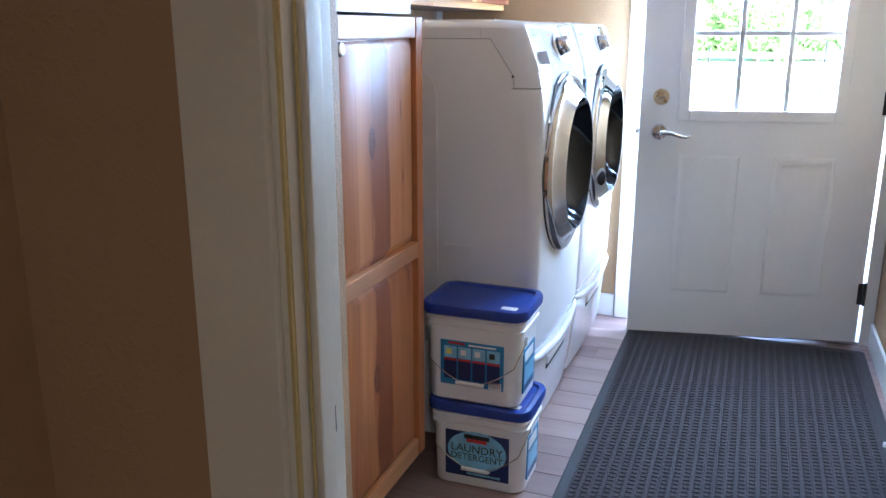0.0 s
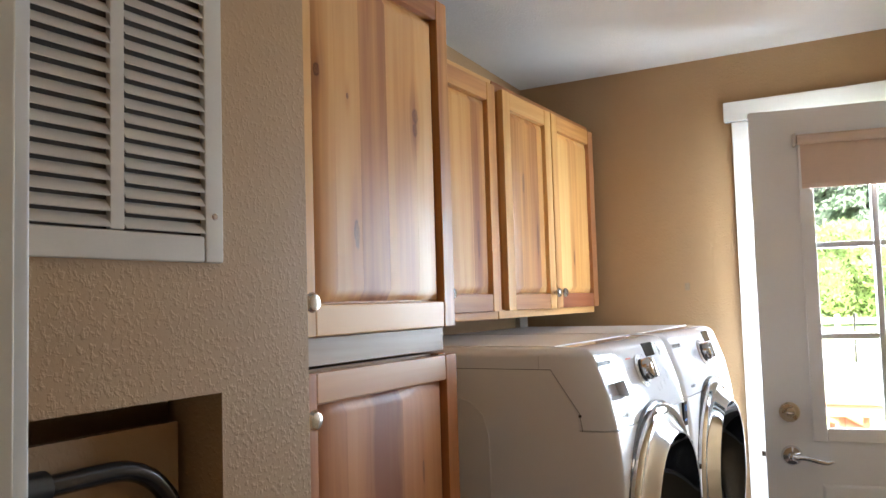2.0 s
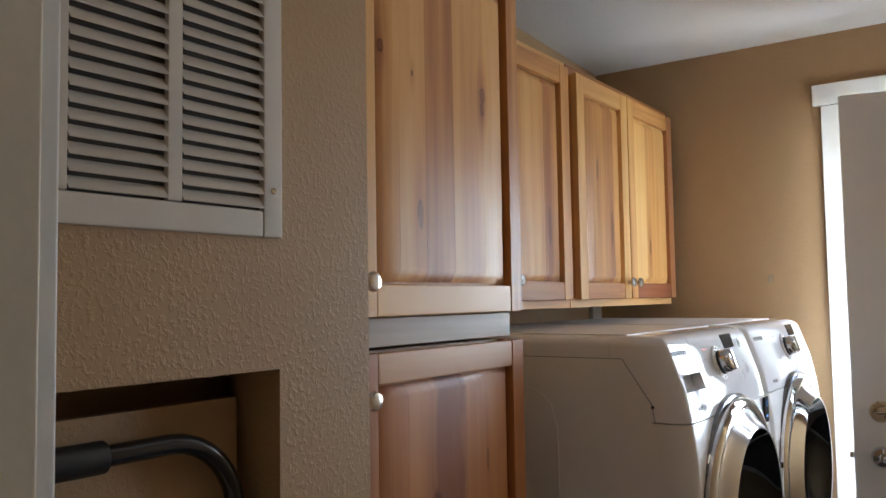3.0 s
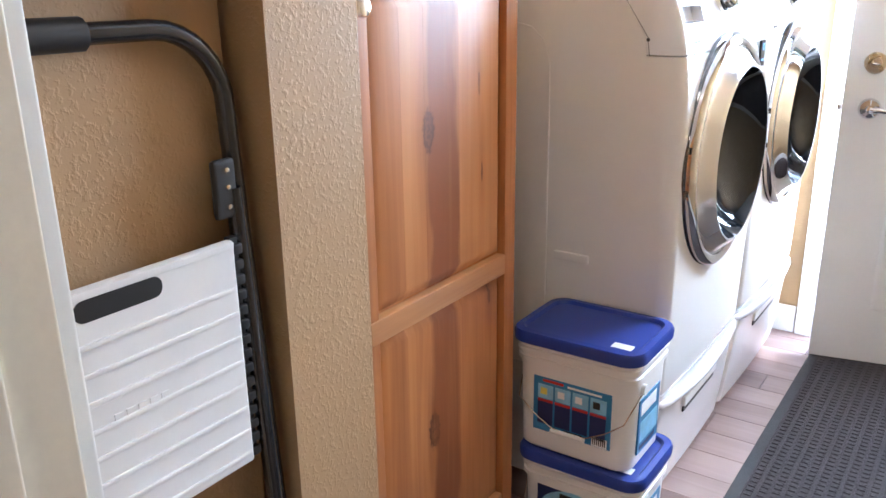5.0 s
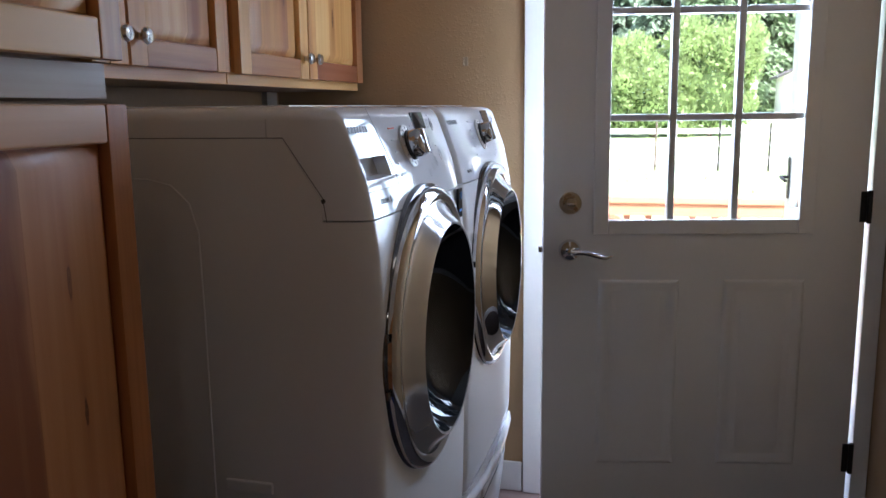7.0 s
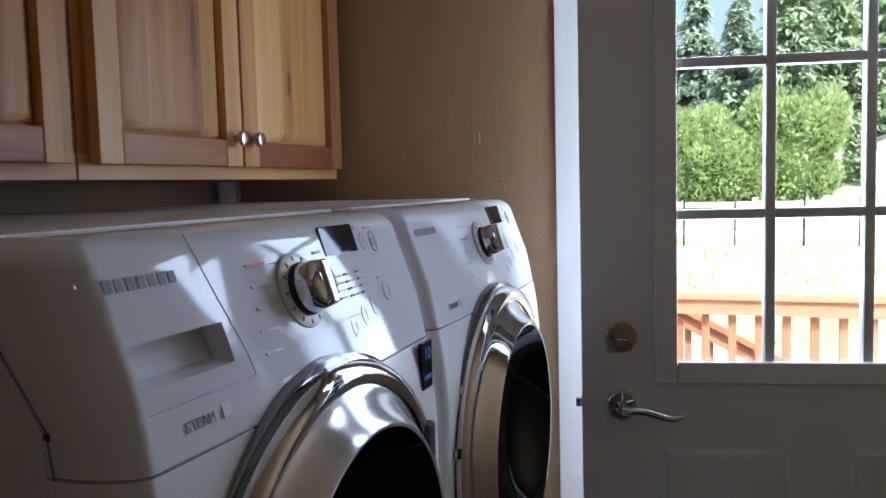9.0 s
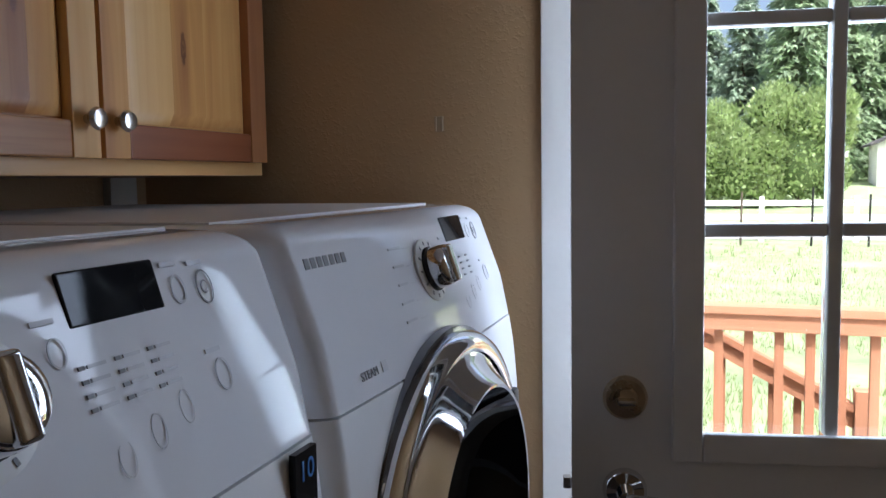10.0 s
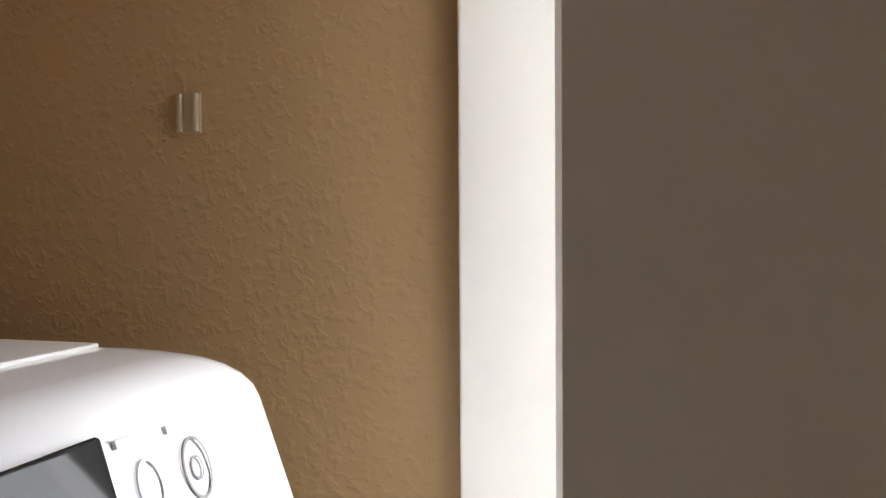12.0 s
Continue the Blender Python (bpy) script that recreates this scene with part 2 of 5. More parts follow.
RUBBER = material("charcoal_mat_pile", (0.050, 0.041, 0.043), 0.85, vary=0.3, scale=30, bump=0.7, bump_scale=700)
RUBBERE = material("black_mat_rubber", (0.024, 0.021, 0.022), 0.62, vary=0.2, scale=20, bump=0.2, bump_scale=400)
ALU = material("mill_aluminium", (0.62, 0.61, 0.59), 0.32, metal=1.0, vary=0.1, scale=30)
BLIND = material("beige_blind_cloth", (0.66, 0.50, 0.39), 0.8, vary=0.06, scale=20, bump=0.15, bump_scale=900)
GRILLE = material("white_grille_enamel", (0.64, 0.60, 0.53), 0.42, vary=0.05, scale=20)
DARKW = material("shaded_backing", (0.10, 0.085, 0.07), 0.8, vary=0.2)
GLASS = clear_glass("window_glass")
GLOW = material("lamp_diffuser", (1.0, 0.85, 0.66), 0.5, emit=0.5)
KNOTS_UP = ((1.424, 1.807, 0.006, 0.010), (1.728, 1.785, 0.009, 0.014), (1.727, 1.757, 0.007, 0.012), (1.526, 1.542, 0.007, 0.022), (1.506, 1.780, 0.003, 0.005),
            (2.470, 1.600, 0.007, 0.055), (2.905, 1.622, 0.007, 0.048), (3.238, 1.570, 0.006, 0.024), (2.80, 1.80, 0.006, 0.03), (1.575, 1.400, 0.010, 0.008))
KNOTS_LOW = ((1.562, 1.036, 0.015, 0.034), (1.563, 0.453, 0.016, 0.036), (1.762, 0.668, 0.005, 0.016), (1.725, 1.10, 0.003, 0.02), (1.735, 0.93, 0.003, 0.016))
W_V = wood("hickory_upright", (0.76, 0.460, 0.170), (0.64, 0.320, 0.094), (0.33, 0.108, 0.026), "z", knots=False, marks=KNOTS_UP, spread=0.46)
W_H = wood("hickory_level", (0.76, 0.455, 0.175), (0.63, 0.31, 0.092), (0.32, 0.105, 0.026), "y", seed=4.0, knots=False)
R_V = wood("red_hickory_upright", (0.62, 0.295, 0.110), (0.51, 0.205, 0.064), (0.28, 0.087, 0.026), "z", seed=2.0, spread=0.16, knots=False, marks=KNOTS_LOW, hearts=((1.608, 0.045, 0.34),))
HEART = wood("dark_heartwood_level", (0.30, 0.095, 0.035), (0.22, 0.065, 0.024), (0.13, 0.035, 0.013), "y", seed=5.0, knots=False)
HEARTV = wood("dark_heartwood_upright", (0.42, 0.18, 0.07), (0.30, 0.11, 0.045), (0.17, 0.055, 0.022), "z", seed=6.0)
R_H = wood("red_hickory_level", (0.66, 0.38, 0.18), (0.56, 0.29, 0.12), (0.34, 0.13, 0.05), "y", seed=7.0, knots=False, spread=0.3)
CAB_IN = wood("cabinet_carcass", (0.52, 0.34, 0.17), (0.42, 0.24, 0.10), (0.25, 0.11, 0.045), "z", seed=9.0, knots=False)
PLANK = wood("laminate_plank", (0.36, 0.255, 0.225), (0.28, 0.19, 0.17), (0.19, 0.125, 0.11), "x", rough=0.38, knots=False, coat=0.15)
DECKW = wood("weathered_deck", (0.50, 0.47, 0.43), (0.42, 0.39, 0.36), (0.30, 0.27, 0.24), "x", rough=0.8, knots=False, coat=0.0)
CEDAR = wood("stained_cedar", (0.50, 0.24, 0.135), (0.41, 0.18, 0.095), (0.29, 0.12, 0.06), "z", rough=0.7, knots=False, coat=0.0)
CEDARX = wood("stained_cedar_level", (0.50, 0.24, 0.135), (0.41, 0.18, 0.095), (0.29, 0.12, 0.06), "x", rough=0.7, knots=False, coat=0.0)
FENCEW = material("white_fence_paint", (0.80, 0.80, 0.79), 0.5, vary=0.05)
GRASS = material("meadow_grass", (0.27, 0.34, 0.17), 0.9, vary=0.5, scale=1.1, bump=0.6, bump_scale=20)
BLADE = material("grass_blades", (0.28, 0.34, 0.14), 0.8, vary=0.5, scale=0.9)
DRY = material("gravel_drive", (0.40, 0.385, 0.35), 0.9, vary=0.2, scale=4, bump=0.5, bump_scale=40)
# Leaves and needles coloured lighter than natural: brightness painted in against shaded crowns.
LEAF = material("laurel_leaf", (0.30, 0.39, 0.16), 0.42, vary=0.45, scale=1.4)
LEAFD = material("laurel_inner_shade", (0.07, 0.11, 0.03), 0.8, vary=0.3, scale=2)
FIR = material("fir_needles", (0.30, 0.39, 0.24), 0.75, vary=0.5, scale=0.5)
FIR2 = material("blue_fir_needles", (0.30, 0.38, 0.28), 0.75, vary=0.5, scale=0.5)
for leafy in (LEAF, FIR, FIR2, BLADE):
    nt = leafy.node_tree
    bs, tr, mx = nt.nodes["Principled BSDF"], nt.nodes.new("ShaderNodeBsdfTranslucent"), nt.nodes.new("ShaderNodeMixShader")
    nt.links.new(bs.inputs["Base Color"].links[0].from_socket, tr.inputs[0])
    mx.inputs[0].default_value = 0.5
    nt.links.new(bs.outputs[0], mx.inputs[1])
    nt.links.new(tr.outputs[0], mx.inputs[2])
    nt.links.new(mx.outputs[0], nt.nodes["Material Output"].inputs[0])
BARK = material("bark", (0.10, 0.075, 0.055), 0.9, vary=0.3, scale=6, bump=0.6, bump_scale=20)
SHEDW = material("shed_siding", (0.74, 0.73, 0.70), 0.6, vary=0.05)
ROOFD = material("dark_shingle", (0.08, 0.075, 0.075), 0.85, vary=0.2)

# ---- building helpers ----
ORIGIN = {}


def thing(name, at=(0, 0, 0), label="", category="", group="", kind="", turn=0.0):
    ob = new(name)
    ob.empty_display_size = 0.1
    ob.matrix_basis = pose(*at, 0, 0, turn)
    ORIGIN[ob.name] = Vector((0, 0, 0)) if turn else Vector(at)
    return tagged(ob, label, category, group, kind)


def finish(name, bm, mat, smooth=True):
    bmesh.ops.recalc_face_normals(bm, faces=bm.faces)
    me = bpy.data.meshes.new(name)
    bm.to_mesh(me)
    bm.free()
    me.materials.append(mat)
    if smooth:
        me.shade_smooth()
        count = len(me.polygons)
        fn, fa = np.empty(count * 3), np.empty(count)
        me.polygons.foreach_get("normal", fn)
        me.polygons.foreach_get("area", fa)
        fn = fn.reshape(-1, 3)
        at = [[] for _ in me.vertices]
        for p in me.polygons:
            for v in p.vertices:
                at[v].append(p.index)
        out = []
        for p in me.polygons:
            own = fn[p.index]
            for v in p.vertices:
                near = [q for q in at[v] if fn[q] @ own > 0.76]
                t = sum(fn[q] * (fa[q] + 1e-9) for q in near)
                out.append(t / (np.linalg.norm(t) + 1e-12))
        me.normals_split_custom_set(out)
    return me


def part(name, bm, mat, parent, label="", kind=""):
    """One mesh under a thing or a part; its points are given in the world, or in the thing's own frame when it is turned."""
    o = ORIGIN[parent.name]
    bmesh.ops.translate(bm, vec=-o, verts=bm.verts)
    ob = new(name, finish(name, bm, mat))
    ob.parent = parent
    ORIGIN[ob.name] = o
    return tagged(ob, label, kind=kind)


def solo(name, bm, mat, label="", category="", group="", kind=""):
    ob = new(name, finish(name, bm, mat))
    ORIGIN[ob.name] = Vector((0, 0, 0))
    return tagged(ob, label, category, group, kind)


def box(x0, x1, y0, y1, z0, z1, bevel=0.0, bm=None, seg=2):
    b = bmesh.new()
    vs = bmesh.ops.create_cube(b, size=1.0)["verts"]
    for v in vs:
        v.co = Vector(((x0 + x1) / 2 + v.co.x * (x1 - x0), (y0 + y1) / 2 + v.co.y * (y1 - y0), (z0 + z1) / 2 + v.co.z * (z1 - z0)))
    if bevel:
        bmesh.ops.bevel(b, geom=b.edges[:], offset=bevel, segments=seg, profile=0.5, affect="EDGES")
    return merge(bm, b)


def merge(bm, b):
    if bm is None:
        return b
    me = bpy.data.meshes.new("tmp")
    b.to_mesh(me)
    b.free()
    bm.from_mesh(me)
    bpy.data.meshes.remove(me)
    return bm


def tilt(bm, m):
    bmesh.ops.transform(bm, matrix=m, verts=bm.verts)
    return bm


def tube(points, r, n=10, bm=None, closed_ends=True):
    bm = bm or bmesh.new()
    pts = [Vector(p) for p in points]
    rings, up = [], Vector((0.31, 0.22, 0.92)).normalized()
    for i, p in enumerate(pts):
        d = (pts[min(i + 1, len(pts) - 1)] - pts[max(i - 1, 0)]).normalized()
        a = d.cross(up).normalized()
        c = d.cross(a)
        rr = r[i] if isinstance(r, (list, tuple)) else r
        rings.append([bm.verts.new(p + rr * (math.cos(k * math.tau / n) * a + math.sin(k * math.tau / n) * c)) for k in range(n)])
    for a, c in zip(rings, rings[1:]):
        for k in range(n):
            bm.faces.new((a[k], a[(k + 1) % n], c[(k + 1) % n], c[k]))
    if closed_ends:
        bm.faces.new(rings[0][::-1])
        bm.faces.new(rings[-1])
    return bm


def lathe(profile, m, n=40, bm=None, cap=True):
    """Turns (radius, height) pairs about z, then places them by m."""
    b = bmesh.new()
    rings = []
    for r, h in profile:
        rings.append([b.verts.new((r * math.cos(k * math.tau / n), r * math.sin(k * math.tau / n), h)) for k in range(n)] if r > 1e-5 else [b.verts.new((0, 0, h))])
    for a, c in zip(rings, rings[1:]):
        for k in range(n):
            q = (k + 1) % n
            if len(a) == 1:
                b.faces.new((a[0], c[k], c[q]))
            elif len(c) == 1:
                b.faces.new((a[k], a[q], c[0]))
            else:
                b.faces.new((a[k], a[q], c[q], c[k]))
    if cap:
        for e in (rings[0], rings[-1]):
            if len(e) > 1:
                b.faces.new(e)
    tilt(b, m)
    return merge(bm, b)


def prism(outline, y0, y1, bevel=0.0, seg=3, pick=None):
    """Extrudes an (x, z) outline from y0 to y1 and rounds its two end loops."""
    b = bmesh.new()
    lo = [b.verts.new((x, y0, z)) for x, z in outline]
    hi = [b.verts.new((x, y1, z)) for x, z in outline]
    f0, f1 = b.faces.new(lo), b.faces.new(hi[::-1])
    k = len(lo)
    for i in range(k):
        b.faces.new((lo[i], hi[i], hi[(i + 1) % k], lo[(i + 1) % k]))
    if bevel:
        bmesh.ops.bevel(b, geom=[e for e in list(f0.edges) + list(f1.edges) if pick is None or pick((e.verts[0].co + e.verts[1].co) / 2)], offset=bevel, segments=seg, profile=0.5, affect="EDGES", clamp_overlap=False)
    return b


def lettering(body, height, m, depth=0.0012):
    """A mesh of raised letters; the writing runs along x and stands along y before m places it."""
    cu = bpy.data.curves.new("letters", "FONT")
    cu.body, cu.size, cu.extrude, cu.align_x, cu.align_y = body, height, depth, "CENTER", "CENTER"
    cu.resolution_u = 3
    ob = bpy.data.objects.new("letters", cu)
    scene.collection.objects.link(ob)
    me = bpy.data.meshes.new_from_object(ob.evaluated_get(bpy.context.evaluated_depsgraph_get()))
    bm = bmesh.new()
    bm.from_mesh(me)
    bpy.data.objects.remove(ob)
    bpy.data.meshes.remove(me)
    return tilt(bm, m)


def frame_m(o, right, up):
    """The pose whose x runs along right, y along up."""
    r, u = Vector(right).normalized(), Vector(up).normalized()
    w = r.cross(u)
    u = w.cross(r)
    return Matrix.Translation(o) @ Matrix((r, u, w)).transposed().to_4x4()


# ---- structure ----
WL, WR, WF, N0, N1 = -1.12, 0.805, 3.52, 0.545, 0.655


def wall(name, pieces, mat=TAN, label="tan painted drywall with a sprayed knockdown texture"):
    bm = None
    for p in pieces:
        bm = box(*p, bm=bm)
    return solo(name, bm, mat, label, "wall", kind="structure")


TOP = 2.75
DX0, DX1, DH = -0.18, 0.758, 2.045
wall("wall_far", [(WL - 0.12, DX0 - 0.012, WF, WF + 0.14, -0.1, TOP), (DX1 + 0.012, WR + 0.12, WF, WF + 0.14, -0.1, TOP), (DX0 - 0.012, DX1 + 0.012, WF, WF + 0.14, DH + 0.012, TOP)])
wall("wall_left", [(WL - 0.12, WL, -2.6, WF, -0.1, TOP)])
wall("wall_right", [(WR, WR + 0.12, N1, WF, -0.1, TOP)])
OX0, OX1, OH = -0.175, 0.68, 2.06
wall("wall_doorway", [(WL, OX0, N0, N1, -0.1, TOP), (OX1, 2.2, N0, N1, -0.1, TOP), (OX0, OX1, N0, N1, OH, TOP)])
NX, NB, NY0, NY1, NZ = -0.515, -0.605, 0.72, 1.168, 1.31
wall("wall_niche", [(NX - 0.09, NX, N1, NY0, 0, TOP), (NX - 0.09, NX, NY1, 1.346, 0, TOP), (NX - 0.09, NX, NY0, NY1, NZ, TOP), (WL, NX - 0.09, 1.246, 1.346, 0, TOP)])
wall("niche_back", [(-0.596, -0.581, N1, 1.153, 0, 1.272), (NB - 0.15, NB - 0.10, N1, 1.246, 0, 1.40)], TAN, "tan panel closing the back of the wall niche")
wall("hall_wall_side", [(-0.62, -0.5, -2.6, N0, -0.1, TOP)])
wall("hall_wall_end", [(-0.5, 2.2, -2.72, -2.6, -0.1, TOP)])
wall("hall_wall_right", [(2.2, 2.32, -2.72, N1, -0.1, TOP)])
bm = bmesh.new()
zc = lambda y: 2.31 + 0.05 * (WF - y)
ys = (WF + 0.14, -2.72)
cv = [bm.verts.new((x, y, zc(y) + h)) for h in (0, 0.1) for y in ys for x in (WL - 0.12, 2.32)]
for f in ((0, 1, 3, 2), (4, 5, 7, 6), (0, 1, 5, 4), (2, 3, 7, 6), (0, 2, 6, 4), (1, 3, 7, 5)):
    bm.faces.new([cv[i] for i in f])
solo("ceiling", bm, CEIL, "white painted ceiling with a light texture", "ceiling", kind="structure")
floor = solo("floor", box(WL, 2.2, -2.6, WF + 0.1, -0.1, -0.004), DARKW, "brown-pink wood-look laminate floor in planks", "floor", kind="structure")


def baseboard(x0, x1, y0, y1):
    return solo("baseboard", box(x0, x1, y0, y1, 0, 0.105, 0.005), TRIM, "white painted baseboard along the wall", "baseboard", kind="structure")


baseboard(WR - 0.014, WR, N1, WF - 0.02)
baseboard(WL, DX0 - 0.09, WF - 0.014, WF)


def casing(name, pieces, mat, label):
    bm = None
    for p in pieces:
        bm = box(*p, bevel=0.003, bm=bm)
    return solo(name, bm, mat, label, "door trim", kind="structure")


casing("trim_door_left", [(DX0 - 0.086, DX0 + 0.002, WF - 0.02, WF, 0, DH + 0.005)], TRIM, "white flat door casing board")
casing("trim_door_right", [(DX1 - 0.002, WR - 0.002, WF - 0.02, WF, 0, DH + 0.005)], TRIM, "white flat door casing board")
casing("trim_door_head", [(DX0 - 0.112, WR - 0.002, WF - 0.024, WF, DH + 0.008, DH + 0.082)], TRIM, "white flat head casing over the door")
casing("trim_door_jamb", [(DX0 - 0.012, DX0, WF + 0.002, WF + 0.14, 0, DH), (DX1, DX1 + 0.012, WF + 0.002, WF + 0.14, 0, DH), (DX0 - 0.012, DX1 + 0.012, WF + 0.002, WF + 0.14, DH, DH + 0.012),
        (DX0, DX0 + 0.012, WF + 0.05, WF + 0.08, 0, DH)], TRIM, "white painted frame inside the door opening")
solo("threshold", box(DX0, DX1, WF - 0.01, WF + 0.15, -0.004, 0.014, 0.004), ALU, "scuffed aluminium door threshold", "threshold", kind="structure")
jb = casing("trim_doorway_jamb", [(OX0, OX0 + 0.018, N0, N1, 0, OH), (OX1 - 0.018, OX1, N0, N1, 0, OH), (OX0 + 0.018, OX1 - 0.018, N0, N1, OH - 0.018, OH)], JAMB, "cream painted jamb of the inner doorway, scuffed")
casing("trim_doorway_stop", [(OX0 + 0.018, OX0 + 0.029, N0 + 0.037, N0 + 0.070, 0, OH - 0.018), (OX1 - 0.029, OX1 - 0.018, N0 + 0.037, N0 + 0.070, 0, OH - 0.018)], JAMB, "cream painted door stop strip")
casing("trim_doorway_casing", [(OX0 - 0.084, OX0 + 0.012, N0 - 0.014, N0, 0, OH + 0.06), (OX1 - 0.012, OX1 + 0.062, N0 - 0.014, N0, 0, OH + 0.06), (OX0 + 0.012, OX1 - 0.012, N0 - 0.014, N0, OH - 0.012, OH + 0.06)], JAMB, "cream painted casing of the inner doorway")
casing("trim_doorway_casing_room", [(OX1 - 0.012, OX1 + 0.062, N1, N1 + 0.014, 0, OH + 0.06), (OX0 - 0.062, OX0 + 0.004, N1, N1 + 0.018, 0, OH + 0.06)], TRIM, "white painted casing of the inner doorway, room side")
YELLOW = material("yellowed_caulk", (0.60, 0.47, 0.19), 0.5, vary=0.2, scale=8)
casing("trim_doorway_caulk", [(OX0 + 0.0181, OX0 + 0.0205, N0 + 0.0005, N0 + 0.0075, 0, OH - 0.02), (OX0 + 0.0181, OX0 + 0.0225, N0 + 0.0312, N0 + 0.0365, 0, OH - 0.02)], YELLOW, "yellowed caulk lines down the doorway jamb")
part("strike_plate_hole", box(OX0 + 0.017, OX0 + 0.0195, N0 + 0.078, N0 + 0.088, 0.84, 0.872, 0.001), DCHROME, jb, "small worn brass strike slot")

# ---- the outer door, ajar ----
HX, HY = 0.745, 3.497
door = thing("door_1", (HX, HY, 0), "white steel half-glass door with nine panes, standing ajar", "door", kind="structure", turn=11.5)
ORIGIN[door.name] = Vector((0, 0, 0))
L0, L1, T, G0, G1, Z0, Z1 = -0.941, -0.004, 0.044, -0.754, -0.193, 0.968, 1.875
fr = 0.012
bm = None
for p in ((L0, G0 - fr, 0, T, 0.016, 2.036), (G1 + fr, L1, 0, T, 0.016, 2.036), (G0 - fr, G1 + fr, 0, T, 0.016, Z0 - fr), (G0 - fr, G1 + fr, 0, T, Z1 + fr, 2.036)):
    bm = box(*p, bm=bm)
slab = part("door_leaf", bm, DOORP, door)
for nm, p in (("side_frame", (G0 - 0.040, G0 + 0.004)), ("side_frame", (G1 - 0.004, G1 + 0.040))):
    part(nm, box(p[0], p[1], -0.012, 0.002, Z0 - 0.040, Z1 + 0.040, 0.004), DOORP, door, "white plastic window surround")
for p in ((Z0 - 0.040, Z0 + 0.004), (Z1 - 0.004, Z1 + 0.040)):
    part("cross_frame", box(G0 + 0.0045, G1 - 0.0045, -0.0115, 0.002, p[0], p[1], 0.004), DOORP, door, "white plastic window surround")
MUN = material("muntin_vinyl", (0.62, 0.62, 0.60), 0.4, vary=0.04)
px, pz = (G1 - G0) / 3, (Z1 - Z0) / 3
for i in (1, 2):
    part("muntin", box(G0 + px * i - 0.010, G0 + px * i + 0.010, 0.004, 0.034, Z0, Z1, 0.004), MUN, door, "grey-white upright glazing bar")
    for k in range(3):
        part("muntin", box(G0 + px * k + (0.0105 if k else 0), G0 + px * (k + 1) - (0.0105 if k < 2 else 0), 0.005, 0.033, Z0 + pz * i - 0.010, Z0 + pz * i + 0.010, 0.004), MUN, door, "grey-white level glazing bar")
for i in range(3):
    for k in range(3):
        g = part("pane", box(G0 + px * i + (0.0102 if i else -0.004), G0 + px * (i + 1) - (0.0102 if i < 2 else -0.004), 0.018, 0.021, Z0 + pz * k + (0.0102 if k else -0.004), Z0 + pz * (k + 1) - (0.0102 if k < 2 else -0.004)), GLASS, door, "clear glass pane")
        g.visible_shadow = False


def embossed(x0, x1, z0, z1):
    """A pressed panel: a moulded rim and a raised field."""
    b = bmesh.new()
    loops = []
    for inset, y in ((0, 0.0008), (0.007, -0.0056), (0.014, -0.0066), (0.024, -0.0050), (0.036, 0.0004), (0.054, 0.0004), (0.074, -0.0056)):
        loops.append([b.verts.new(c) for c in ((x0 + inset, y, z0 + inset), (x1 - inset, y, z0 + inset), (x1 - inset, y, z1 - inset), (x0 + inset, y, z1 - inset))])
    for a, c in zip(loops, loops[1:]):
        for k in range(4):
            b.faces.new((a[k], a[(k + 1) % 4], c[(k + 1) % 4], c[k]))
    b.faces.new(loops[-1])
    return b


for a, c in ((-0.775, -0.535), (-0.405, -0.165)):
    part("pressed_panel", embossed(a, c, 0.205, 0.790), DOORP, door)
Y = Matrix.Rotation(radians(90), 4, "X")
bx = -0.862
rose = lathe(((0.033, 0), (0.033, 0.006), (0.029, 0.012), (0.018, 0.013), (0.016, 0.020), (0, 0.021)), Matrix.Translation((bx, 0, 1.022)) @ Y, 28)
bolt = part("deadbolt", rose, material("satin_brass", (0.58, 0.47, 0.32), 0.28, metal=1.0, vary=0.08, scale=40), door, "round satin brass deadbolt")
part("thumb_turn", box(bx - 0.013, bx + 0.013, -0.040, -0.018, 1.018, 1.026, 0.003), NICKEL, bolt)
lev = part("lever_rose", lathe(((0.033, 0), (0.033, 0.005), (0.028, 0.012), (0.013, 0.014), (0.012, 0.048), (0, 0.050)), Matrix.Translation((bx, 0, 0.880)) @ Y, 28), CHROME, door, "round chrome lever rose")
pts = [(bx + 0.0, -0.046, 0.880)] + [(bx + 0.012 + 0.018 * i, -0.050 - 0.004 * math.sin(i * 0.6), 0.880 + 0.004 * math.sin(i * 1.05) - 0.0022 * i + (0.004 if i > 5 else 0)) for i in range(7)]
part("lever", tube(pts, [0.010, 0.010, 0.009, 0.0085, 0.008, 0.0075, 0.007, 0.005], 10), CHROME, lev, "curved chrome lever")
part("latch", box(L0 - 0.013, L0, 0.014, 0.030, 0.871, 0.889, 0.002), NICKEL, door, "sprung latch bolt")
for z in (0.228, 1.006, 1.79):
    h = part("hinge", tube([(0.004, -0.006, z - 0.048), (0.004, -0.006, z + 0.048)], 0.0075, 10), BLACKH, door, "black butt hinge")
    part("hinge_leaf", box(-0.020, 0.0, -0.002, 0.0005, z - 0.045, z + 0.045), BLACKH, h)
part("sweep", box(L0 + 0.002, L1 - 0.002, 0.003, 0.030, 0.0122, 0.017), RUBBERE, door, "worn rubber door sweep")
part("hole_plug", lathe(((0.016, 0), (0.014, 0.004), (0, 0.005)), Matrix.Translation((-0.47, 0, 1.985)) @ Y, 16), DOORP, door)
blind = thing("roller_blind", (HX, HY, 0), "beige cloth roller blind, rolled up above the door glass", "blind", turn=11.5)
ORIGIN[blind.name] = Vector((0, 0, 0))
